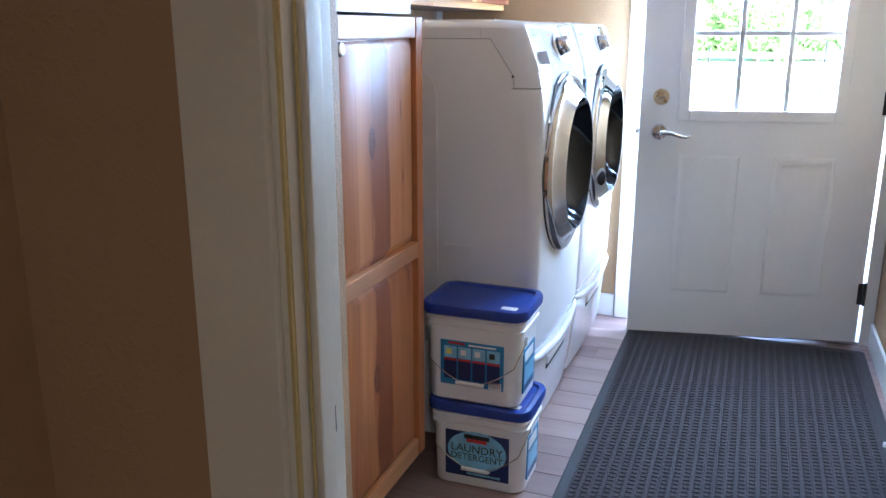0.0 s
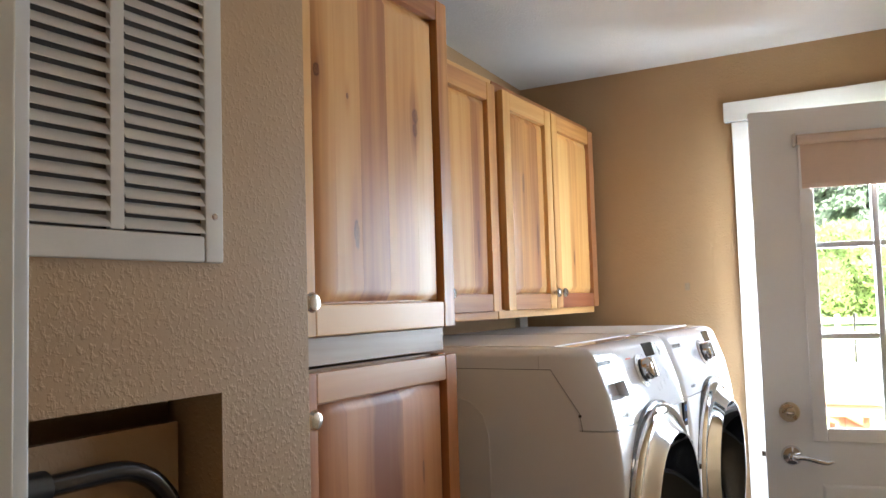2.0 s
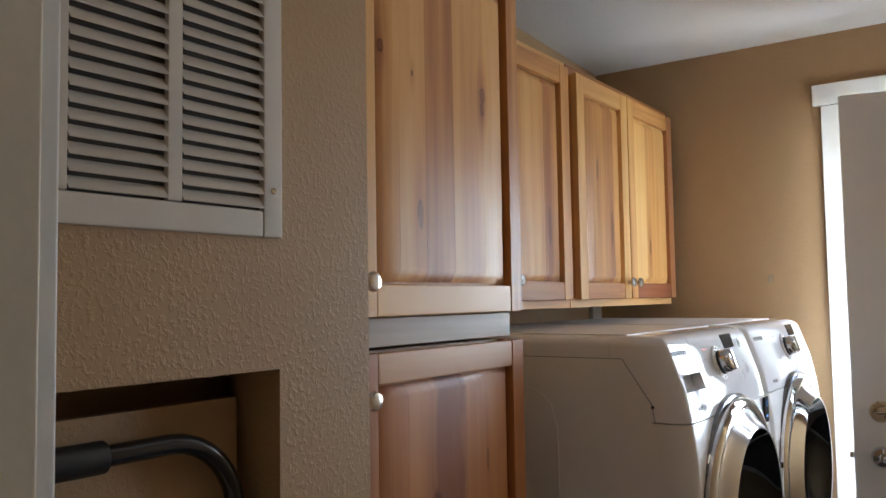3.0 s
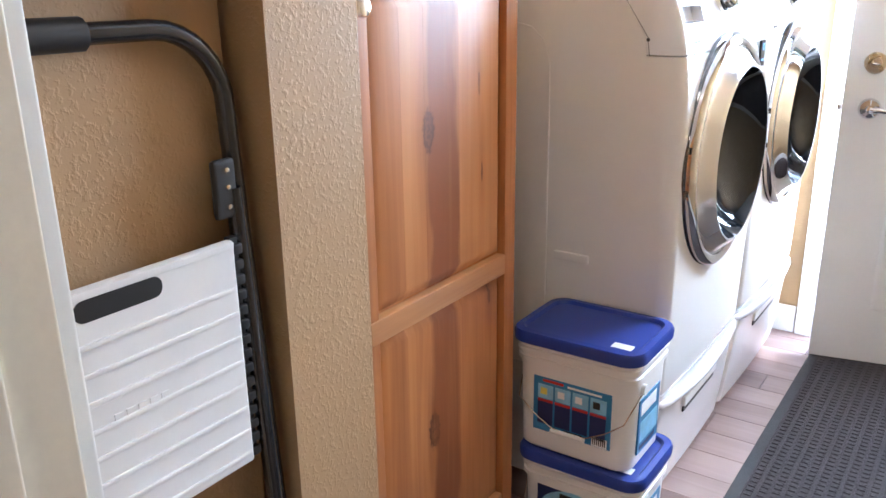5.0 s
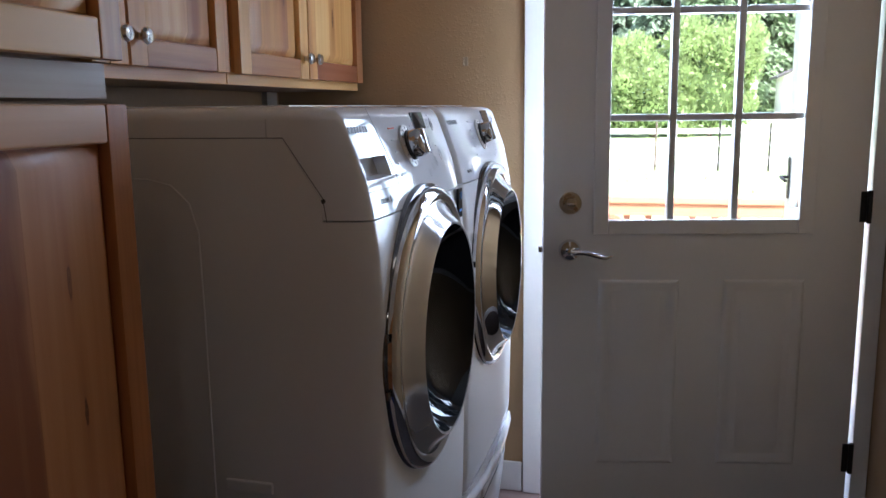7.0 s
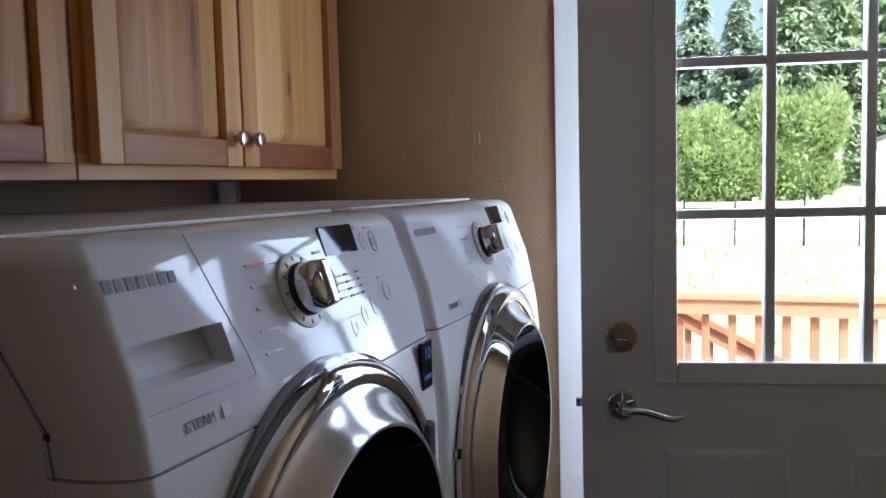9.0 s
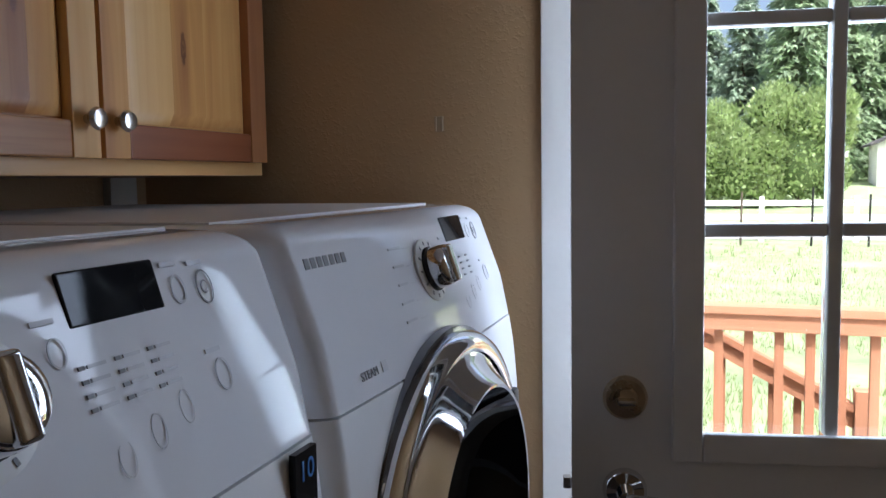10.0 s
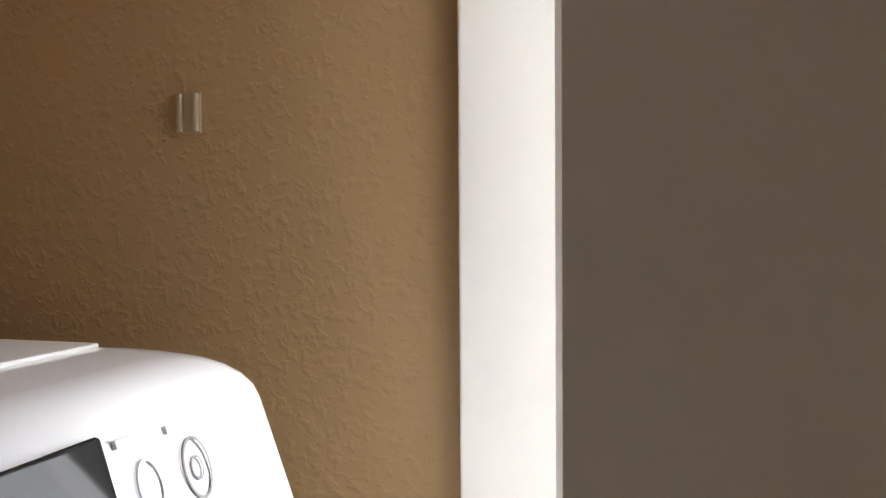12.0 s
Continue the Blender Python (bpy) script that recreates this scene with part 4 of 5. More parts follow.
    for y, z, r in ((yc + dy + 0.066, 1.272, 0.0115), (yc + dy + 0.098, 1.270, 0.014), (yc + dy + 0.085, 1.205, 0.013), (yc + dy - 0.062, 1.25, 0.010)):
        part("button_ring", lathe(((r, 0.0004), (r, 0.0014), (r - 0.0016, 0.0014)), on(y, z) @ Matrix.Diagonal((0.7, 1, 1, 1)), 22, cap=False), INK if r == 0.014 else PALEINK, pan, "printed button outline")
        bars("button_print", y - 0.004, z + 0.019, 0.018, 0.0035, PALEINK)
    part("power_mark", lathe(((0.0055, 0.0004), (0.0055, 0.0012), (0.0044, 0.0012)), on(yc + dy + 0.098, 1.270) @ Matrix.Diagonal((0.8, 1, 1, 1)), 16, cap=False), INK, pan)
    for k in range(5):
        m = REDINK if (washer and k == 0) else PALEINK
        bars("programme_name", yc - 0.090 - 0.004 * k, 1.268 - 0.021 * k, 0.034 - 0.004 * (k % 3), 0.0028, m, label="small printed programme name")
        bars("programme_line", yc - 0.054 - 0.003 * k, 1.266 - 0.021 * k, 0.022, 0.0004, PALEINK)
    by = y0 + 0.085 if not washer else y0 + 0.075
    for i in range(7):
        part("badge_letter", tilt(box(-0.0042, 0.0042, -0.0055, 0.0055, 0.0002, 0.0008), on(by - 0.042 + i * 0.0125, 1.270)), INK, pan, "grey block of the maker's badge")
    part("lettering", lettering("STEAM", 0.013, on(by + 0.014, 1.150, 0.0012), 0.0004), INK, pan, "grey printed word")
    part("emblem", tilt(box(-0.006, 0.006, -0.006, 0.006, 0.0002, 0.0012), on(by + 0.050, 1.151)), PALEINK, pan, "small square symbol")
    if washer:
        down = [on(y0 + 0.141 + 0.038 * k / 8, 1.306 - 0.136 * k / 8).translation for k in range(9)]
        along = [on(y0 + 0.034 + 0.145 * k / 8, 1.170).translation for k in range(9)]
        part("drawer_seam", tube(down, 0.0007, 6), PALEINK, pan, "side joint of the detergent drawer")
        part("drawer_seam", tube(along, 0.0007, 6), PALEINK, pan, "lower joint of the detergent drawer")
        st = part("sticker", tilt(box(-0.018, 0.018, -0.033, 0.033, -0.004, 0.0022), frame_m((front_x(1.09) - 0.001, y1 - 0.058, 1.091), (0, 1, 0), (0, 0, 1))), SCREEN, o, "black warranty sticker")
        part("sticker_number", lettering("10", 0.026, frame_m((front_x(1.09) + 0.0016, y1 - 0.058, 1.106), (0, 1, 0), (0, 0, 1)), 0.0003), material("holographic_print", (0.10, 0.30, 0.75), 0.3, metal=0.5), st, "shimmering blue number")
        part("sticker_text", tilt(box(-0.013, 0.013, -0.003, 0.003, 0, 0.0006), frame_m((front_x(1.09) + 0.0012, y1 - 0.058, 1.074), (0, 1, 0), (0, 0, 1))), MATS["holographic_print"], st)
    return o


machine("washing_machine", 2.116, 2.760, True, "white front-loading washer with chrome porthole on a pedestal")
machine("tumble_dryer", 2.766, 3.439, False, "white front-loading dryer with chrome porthole on a pedestal")

# ---- detergent pails ----


def rounded(x0, x1, y0, y1, r, n=5):
    out = []
    for cx, cy, a0 in ((x1 - r, y0 + r, -90), (x1 - r, y1 - r, 0), (x0 + r, y1 - r, 90), (x0 + r, y0 + r, 180)):
        for k in range(n + 1):
            a = radians(a0 + 90 * k / n)
            out.append((cx + r * math.cos(a), cy + r * math.sin(a)))
    return out


def loft(levels):
    """Stacks rounded rectangles (x0, x1, y0, y1, r, z) into one closed shell."""
    b = bmesh.new()
    loops = [[b.verts.new((x, y, z)) for x, y in rounded(x0, x1, y0, y1, r)] for x0, x1, y0, y1, r, z in levels]
    for a, c in zip(loops, loops[1:]):
        for k in range(len(a)):
            b.faces.new((a[k], a[(k + 1) % len(a)], c[(k + 1) % len(a)], c[k]))
    b.faces.new(loops[0][::-1])
    b.faces.new(loops[-1])
    return b


LB = material("label_blue", (0.03, 0.20, 0.42), 0.3, coat=0.3, vary=0.25, scale=22)
NAVY = material("label_navy", (0.012, 0.022, 0.10), 0.35)
SKYB = material("label_sky", (0.25, 0.52, 0.70), 0.35, vary=0.3, scale=30)
WHITE = material("label_white", (0.85, 0.85, 0.85), 0.4)
RED = material("label_red", (0.55, 0.03, 0.03), 0.4)
BLK = material("label_black", (0.02, 0.02, 0.02), 0.4)


def pail(dx, z, H, front, label):
    x0, x1, y0, y1, r = -0.555 + dx, -0.272 + dx, 1.880, 2.092, 0.035
    p = thing("detergent_pail", ((x0 + x1) / 2, (y0 + y1) / 2, z), label, "pail", "stacked detergent pails")

    def lv(g, h, rr=r):
        return (x0 - g, x1 + g, y0 - g, y1 + g, rr, z + h)

    tub = part("tub", loft([lv(-0.014, 0), lv(-0.008, 0.006), lv(-0.004, H - 0.068), lv(-0.003, H - 0.053), lv(0.002, H - 0.051), lv(0.002, H - 0.041), lv(-0.002, H - 0.039), lv(-0.002, H - 0.031), lv(0.003, H - 0.029), lv(0.003, H - 0.021), lv(-0.001, H - 0.019), lv(-0.001, H)]), PVC, p, "translucent white ribbed tub")
    lid = part("lid", loft([lv(0.006, H - 0.010, 0.04), lv(0.011, H - 0.006, 0.042), lv(0.012, H + 0.012, 0.042), lv(0.008, H + 0.020, 0.04), lv(-0.006, H + 0.021, 0.034), lv(-0.012, H + 0.014, 0.03), lv(-0.06, H + 0.014, 0.02)]), BLUE, p, "dark blue snap-on lid")
    yf = y0 + 0.0035

    def face(u, v, w, h, lift, mat, nm, parent, lab=""):
        return part(nm, box(x0 + u - w / 2, x0 + u + w / 2, yf - 0.0008 - lift, yf + 0.004, z + v - h / 2 + (H - 0.243) * 0.6, z + v + h / 2 + (H - 0.243) * 0.6), mat, parent, lab)

    cx = (x1 - x0) / 2
    if front == "steps":
        lab = face(cx, 0.103, 0.185, 0.132, 0, LB, "label", tub, "blue printed instruction label")
        for i in range(4):
            u = cx - 0.063 + i * 0.042
            face(u, 0.135, 0.037, 0.034, 0.0006, SKYB, "picture_square", lab)
            face(u - 0.004, 0.136, 0.016, 0.016, 0.0012, (material("label_yellow", (0.8, 0.7, 0.15), 0.4), WHITE, WHITE, BLK)[i], "picture_mark", lab)
            face(u, 0.085, 0.037, 0.060, 0.0006, NAVY, "text_block", lab)
            face(u, 0.113, 0.037, 0.006, 0.0010, RED, "text_heading", lab)
        face(cx - 0.045, 0.162, 0.05, 0.006, 0.0006, RED, "text_bar", lab)
        face(cx + 0.03, 0.160, 0.08, 0.005, 0.0006, WHITE, "text_bar", lab)
        face(cx + 0.005, 0.047, 0.045, 0.012, 0.0006, BLK, "text_bar", lab)
        face(cx + 0.068, 0.049, 0.036, 0.022, 0.0006, WHITE, "code_patch", lab)
        for i in range(7):
            face(cx + 0.054 + i * 0.0046, 0.050, 0.002, 0.016, 0.001, BLK, "code_bar", lab)
    else:
        lab = face(cx, 0.105, 0.190, 0.140, 0, NAVY, "label", tub, "navy and sky-blue front label with white lettering")
        part("label_swirl", lathe(((0.062, 0.0012), (0.055, 0.0016), (0, 0.0016)), Matrix.Translation((x0 + cx, yf - 0.0006, z + 0.118)) @ Y @ Matrix.Diagonal((1.42, 1, 1, 1)), 30), SKYB, lab)
        face(cx, 0.163, 0.075, 0.012, 0.0030, BLK, "text_bar", lab)
        face(cx, 0.151, 0.06, 0.010, 0.0030, RED, "text_bar", lab)
        m = frame_m((x0 + cx, yf - 0.0036, z + 0.124), (1, 0, 0), (0, 0, 1))
        part("lettering", lettering("LAUNDRY", 0.034, m, 0.0003), BLK, lab)
        m = frame_m((x0 + cx, yf - 0.0036, z + 0.098), (1, 0, 0), (0, 0, 1))
        part("lettering", lettering("DETERGENT", 0.028, m, 0.0003), BLK, lab)
        face(cx, 0.062, 0.08, 0.014, 0.0010, WHITE, "text_bar", lab)
        face(cx + 0.02, 0.045, 0.10, 0.006, 0.0010, SKYB, "text_bar", lab)
    xf = x1 - 0.0035
    sl = part("side_label", box(xf - 0.004, xf + 0.0008, y0 + 0.045, y1 - 0.05, z + 0.035, z + 0.165), LB, tub, "blue printed side label")
    part("side_picture", box(xf, xf + 0.0014, y0 + 0.052, y1 - 0.058, z + 0.06, z + 0.11), SKYB, sl)
    part("side_text", box(xf, xf + 0.0014, y0 + 0.055, y1 - 0.07, z + 0.125, z + 0.155), WHITE, sl)
    part("side_text", box(xf, xf + 0.0014, y0 + 0.055, y1 - 0.07, z + 0.042, z + 0.052), NAVY, sl)
    pts = [(x0 - 0.002, (y0 + y1) / 2 - 0.05, z + 0.19)] + [(x0 + 0.0 + (x1 - x0) * u, y0 - 0.004 - 0.006 * math.sin(math.pi * u), z + 0.19 - 0.125 * math.sin(math.pi * (0.12 + 0.76 * u))) for u in (0.06, 0.2, 0.35, 0.5, 0.65, 0.8, 0.94)] + [(x1 + 0.002, (y0 + y1) / 2 - 0.05, z + 0.19)]
    bail = part("bail", tube(pts, 0.0016, 6), NICKEL, p, "thin wire bail handle")
    part("bail_grip", tube([(x0 + 0.10, y0 - 0.0105, z + 0.066), (x0 + 0.18, y0 - 0.0105, z + 0.066)], 0.006, 10), PVC, bail)
    for x in (x0, x1):
        part("bail_ear", lathe(((0.012, -0.004), (0.012, 0.005), (0, 0.006)), Matrix.Translation((x, (y0 + y1) / 2 - 0.05, z + 0.19)) @ Matrix.Rotation(radians(90 if x == x1 else -90), 4, "Y"), 14), PVC, tub)
    part("lid_sticker", box(x1 - 0.07, x1 - 0.025, y0 + 0.03, y0 + 0.055, z + H + 0.0135, z + H + 0.0148), WHITE, lid, "small white sticker")
    return p


pail(0.018, 0.0, 0.243, "name", "white plastic detergent pail with blue lid, under another")
pail(0.0, 0.2645, 0.268, "steps", "white plastic detergent pail with blue lid, on top")

# ---- step stool folded in the niche ----
LX = -0.556
stool = thing("step_stool", (LX, 0.93, 0), "folded white and black metal step stool leaning in the niche", "step stool")


def lean(z):
    return LX + 0.030 - 0.034 * z / 1.2


sy0, sy1 = 0.735, 1.112
loop = [(lean(0.0), 1.159, 0.0)] + [(lean(z), 1.159 - 0.026 * z, z) for z in (0.3, 0.6, 0.9, 1.06)]
cr = 0.100
ye = loop[-1][1]
for k in range(1, 9):
    a = radians(90 * k / 8)
    loop.append((lean(1.15), ye - cr + cr * math.cos(a), 1.130 + cr * math.sin(a)))
right = list(loop)
left = [(x, 2 * 0.925 - y, z) for x, y, z in right][::-1]
part("hand_rail", tube(right + left, 0.0125, 12), BLACKM, stool, "black bent tube handle frame")
part("foam_grip", tube([(lean(1.15), 0.800, 1.230), (lean(1.15), 0.945, 1.230)], 0.0185, 14), BLACKP, stool, "black foam grip sleeve")
for y in (1.102, 0.748):
    h = part("hinge_plate", box(lean(1.0) + 0.008, lean(1.0) + 0.020, y - 0.020, y + 0.016, 0.992, 1.070, 0.006), BLACKP, stool, "black pivot plate")
    for z in (1.008, 1.034, 1.056):
        part("rivet", lathe(((0.0042, 0), (0.0035, 0.002), (0, 0.003)), Matrix.Translation((lean(1.0) + 0.020, y, z)) @ Matrix.Rotation(radians(90), 4, "Y"), 10), NICKEL, h)
    part("front_leg", tube([(lean(1.0) + 0.012, y + 0.014, 1.03), (lean(0.6) + 0.016, y + 0.022 * (1 if y > 1 else -1), 0.6), (lean(0.0) + 0.018, y + 0.032 * (1 if y > 1 else -1), 0.0)], 0.0115, 10), BLACKM, stool, "black tube leg")
plat = part("platform", box(lean(0.8) + 0.012, lean(0.8) + 0.026, sy0, sy1 - 0.018, 0.645, 0.968, 0.005), PVC, stool, "white ribbed platform folded upright")
for i in range(9):
    z = 0.658 + i * 0.0345
    if i != 8:
        part("rib", box(lean(0.8) + 0.0255, lean(0.8) + 0.0295, sy0 + 0.006, sy1 - 0.024, z, z + 0.007, 0.002), PVC, plat)
part("edge_bead", box(lean(0.8) + 0.0255, lean(0.8) + 0.030, sy0 + 0.004, sy1 - 0.022, 0.957, 0.967, 0.002), PVC, plat)
b = bmesh.new()
vs = [b.verts.new((lean(0.8) + 0.0266, y, z)) for y, z in rounded(0.866, 0.980, 0.930, 0.956, 0.012)]
f = b.faces.new(vs)
ex = bmesh.ops.extrude_face_region(b, geom=[f])
bmesh.ops.translate(b, vec=(-0.004, 0, 0), verts=[v for v in ex["geom"] if isinstance(v, bmesh.types.BMVert)])
part("hand_slot", b, BLACKP, plat, "black oblong hand hole")
b = None
for i in range(5):
    b = box(lean(0.8) + 0.0255, lean(0.8) + 0.0272, 0.895 + i * 0.016, 0.907 + i * 0.016, 0.798, 0.810, 0.0006, bm=b)
part("embossed_badge", b, PVC, plat, "raised maker's badge")
srail = part("side_rail", box(lean(0.8) + 0.004, lean(0.8) + 0.016, sy1 - 0.0175, sy1 - 0.004, 0.646, 0.968, 0.002), BLACKP, stool, "black plastic side rail with teeth")
for i in range(15):
    part("tooth", box(lean(0.8) + 0.0162, lean(0.8) + 0.024, sy1 - 0.017, sy1 - 0.003, 0.649 + i * 0.0212, 0.663 + i * 0.0212, 0.003), BLACKP, srail)

# ---- floor mat ----
MX0, MX1, MY0, MY1 = -0.178, 0.770, 1.30, 3.425
mat_ = thing("door_mat", ((MX0 + MX1) / 2, (MY0 + MY1) / 2, 0), "charcoal ribbed entrance mat with a black rubber border", "door mat")
part("backing", loft([(MX0, MX1, MY0, MY1, 0.02, 0.0005), (MX0, MX1, MY0, MY1, 0.02, 0.004), (MX0 + 0.006, MX1 - 0.006, MY0 + 0.006, MY1 - 0.006, 0.018, 0.0065)]), RUBBERE, mat_, "black rubber border")
part("field", box(MX0 + 0.030, MX1 - 0.030, MY0 + 0.030, MY1 - 0.030, 0.006, 0.0085), RUBBER, mat_, "charcoal carpet pile")
verts, faces = [], []


def low_bar(x0, x1, y0, y1, z0, z1, s):
    k = len(verts)
    verts.extend([(x0, y0, z0), (x1, y0, z0), (x1, y1, z0), (x0, y1, z0), (x0 + s, y0 + s, z1), (x1 - s, y0 + s, z1), (x1 - s, y1 - s, z1), (x0 + s, y1 - s, z1)])
    faces.extend([(k + 4, k + 5, k + 6, k + 7), (k, k + 1, k + 5, k + 4), (k + 1, k + 2, k + 6, k + 5), (k + 2, k + 3, k + 7, k + 6), (k + 3, k, k + 4, k + 7)])


cw = 0.0300
ncol = int((MX1 - MX0 - 0.064) / cw)
for c in range(ncol):
    xa = MX0 + 0.033 + c * cw
    if c % 2 == 0:
        low_bar(xa, xa + 0.0040, MY0 + 0.034, MY1 - 0.034, 0.0086, 0.0115, 0.0008)
    y = MY0 + 0.036 + (c % 2) * 0.011
    while y < MY1 - 0.06:
        low_bar(xa + 0.0065, xa + cw - 0.004, y, y + 0.008, 0.0086, 0.0118, 0.0015)
        low_bar(xa + (0.0065 if c % 2 else cw - 0.010), xa + (0.0125 if c % 2 else cw - 0.004), y + 0.008, y + 0.0145, 0.0086, 0.0118, 0.0015)
        y += 0.0225
me = bpy.data.meshes.new("ribs")
me.from_pydata([Vector(v) - ORIGIN[mat_.name] for v in verts], [], faces)
me.materials.append(RUBBER)
rb = new("ribs", me)
rb.parent = mat_
tagged(rb, "raised woven ribs of the mat", kind="stuff")

# ---- outside: deck, meadow, fence, trees ----
GZ = -0.55


def ground_z(y):
    return GZ if y < 34 else GZ + 1.25 * min(1.6, (y - 34) / 17)


bm = bmesh.new()
gy = [3.66, 8, 14, 20, 27, 34, 40, 46, 52, 60, 75, 100, 200, 600]
gx = [-300, -60, -30, -15, -6, 0, 6, 15, 30, 60, 300]
grid = [[bm.verts.new((x, y, ground_z(y))) for x in gx] for y in gy]
for a, c in zip(grid, grid[1:]):
    for k in range(len(gx) - 1):
        bm.faces.new((a[k], a[k + 1], c[k + 1], c[k]))
south = [[bm.verts.new((x, y, GZ)) for x in gx] for y in (-300, 3.65)]
for k in range(len(gx) - 1):
    bm.faces.new((south[0][k], south[0][k + 1], south[1][k + 1], south[1][k]))
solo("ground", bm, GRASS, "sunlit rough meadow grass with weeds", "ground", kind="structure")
solo("road", box(-60, 60, 27.6, 33.5, GZ - 0.02, GZ + 0.015), DRY, "pale dry gravel drive beyond the fence", "road", kind="structure")
rng = random.Random(5)
verts, faces = [], []


def blade(x, y, h, w):
    k, a = len(verts), rng.uniform(0, math.tau)
    dx, dy, lx, ly = w * math.cos(a), w * math.sin(a), rng.uniform(-0.4, 0.4) * h, rng.uniform(-0.4, 0.4) * h
    z = ground_z(y)
    verts.extend([(x - dx, y - dy, z), (x + dx, y + dy, z), (x + lx, y + ly, z + h)])
    faces.append((k, k + 1, k + 2))


for i in range(42000):
    u = rng.random()
    y = 7.0 + 19 * u ** 1.4
    x = rng.uniform(-1, 1) * (1.5 + 0.33 * (y - 3)) + 0.6
    n = noise.noise((x * 0.6, y * 0.6, 0))
    if n < -0.25:
        continue
    blade(x, y, rng.uniform(0.03, 0.08) * (1 + n), rng.uniform(0.003, 0.006))
for i in range(160):
    y, x = 9 + 17 * rng.random(), rng.uniform(-4, 8)
    for k in range(10):
        blade(x + rng.gauss(0, 0.03), y + rng.gauss(0, 0.03), rng.uniform(0.10, 0.24), 0.006)
me = bpy.data.meshes.new("grass_tufts")
me.from_pydata(verts, [], faces)
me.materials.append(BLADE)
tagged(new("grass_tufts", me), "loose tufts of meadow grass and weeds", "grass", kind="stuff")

deck = thing("deck", (0.3, 4.7, -0.13), "grey weathered deck boards outside the door", "deck", kind="structure")
for i in range(17):
    part("board", box(-1.6, 3.2, 3.68 + i * 0.144, 3.68 + i * 0.144 + 0.139, -0.155, -0.120, 0.004), DECKW, deck)
for x in (-1.5, 0.8, 3.1):
    for y in (3.75, 6.05):
        part("footing", box(x - 0.045, x + 0.045, y - 0.045, y + 0.045, GZ, -0.1555), CEDAR, deck)
RY = 6.06
rail = thing("deck_railing", (0.5, RY, -0.12), "red-stained cedar deck railing with square balusters", "railing")
part("cap", box(-1.6, 3.2, RY - 0.045, RY + 0.065, 0.716, 0.754, 0.004), CEDARX, rail)
part("top_rail", box(-1.6, 3.2, RY - 0.030, RY + 0.008, 0.640, 0.7155, 0.003), CEDARX, rail)
part("bottom_rail", box(-1.6, 3.2, RY - 0.030, RY + 0.008, -0.06, 0.028, 0.003), CEDARX, rail)
bal = finish("baluster", box(-0.020, 0.020, 0, 0.036, -0.10, 0.715, 0.003), CEDAR)
for i in range(36):
    ob = new("baluster", bal)
    ob.parent = rail
    ob.location = Vector((-1.584 + i * 0.131, RY + 0.0085, 0)) - ORIGIN[rail.name]
for x in (-1.55, 1.35, 3.15):
    part("post", box(x - 0.044, x + 0.044, RY + 0.046, RY + 0.134, -0.12, 0.7155, 0.005), CEDAR, rail)
SY = 6.72
stair = thing("stair_railing", (0.1, SY, GZ), "red-stained cedar stair railing sloping down to the grass", "railing")
s0, s1 = Vector((-0.95, 0, 1.00)), Vector((0.64, 0, 0.16))


def sloped(nm, drop, h, w):
    b = bmesh.new()
    vs = []
    for p in (s0, s1):
        for dy in (-w / 2, w / 2):
            for dz in (-drop, -drop - h):
                vs.append(b.verts.new((p.x, SY + dy, p.z + dz)))
    for f in ((0, 1, 3, 2), (4, 5, 7, 6), (0, 1, 5, 4), (2, 3, 7, 6), (0, 2, 6, 4), (1, 3, 7, 5)):
        b.faces.new([vs[i] for i in f])
    return part(nm, b, CEDARX, stair)


sloped("cap", 0.0, 0.038, 0.09)
sloped("top_rail", 0.0385, 0.09, 0.04)
sloped("bottom_rail", 0.66, 0.085, 0.04)
for i in range(12):
    x = -0.90 + i * 0.128
    z = s0.z + (s1.z - s0.z) * (x - s0.x) / (s1.x - s0.x)
    part("baluster", box(x - 0.019, x + 0.019, SY + 0.0205, SY + 0.056, z - 0.74, z - 0.05, 0.003), CEDAR, stair)
part("post", box(0.645, 0.745, SY - 0.05, SY + 0.05, GZ, 0.235, 0.006), CEDAR, stair, "rough cedar newel post")
part("post", box(-1.05, -0.955, SY - 0.05, SY + 0.05, GZ, 1.05, 0.006), CEDAR, stair)

# a storm door swung out against the rail of the deck
storm = thing("storm_door", (0.775, 3.672, -0.10), "white aluminium storm door swung wide open outside", "door", turn=95.5)
ORIGIN[storm.name] = Vector((0, 0, 0))
for x0, x1 in ((0.0, 0.085), (0.795, 0.88)):
    part("stile", box(x0, x1, -0.016, 0.016, 0.0, 2.12, 0.004), TRIM, storm)
for z0, z1 in ((0.0, 0.16), (0.92, 0.99), (2.03, 2.12)):
    part("rail", box(0.0855, 0.7945, -0.0155, 0.0155, z0, z1, 0.004), TRIM, storm)
for z0, z1 in ((0.165, 0.915), (0.995, 2.025)):
    g = part("pane", box(0.086, 0.794, -0.002, 0.002, z0, z1), GLASS, storm, "clear glass pane")
    g.visible_shadow = False
grip = part("handle_plate", box(0.815, 0.845, 0.0165, 0.022, 1.02, 1.19, 0.003), BLACKH, storm, "black latch plate")
part("handle", tube([(0.83, 0.022, 1.11), (0.83, 0.050, 1.11), (0.79, 0.055, 1.108), (0.75, 0.050, 1.10)], 0.007, 8), BLACKH, grip)

FY = 26.9
fence = thing("ranch_fence", (0, FY, GZ), "white painted ranch rail fence along the meadow", "fence")
pm = finish("post", box(-0.065, 0.065, -0.065, 0.065, 0, 1.28, 0.01), FENCEW)
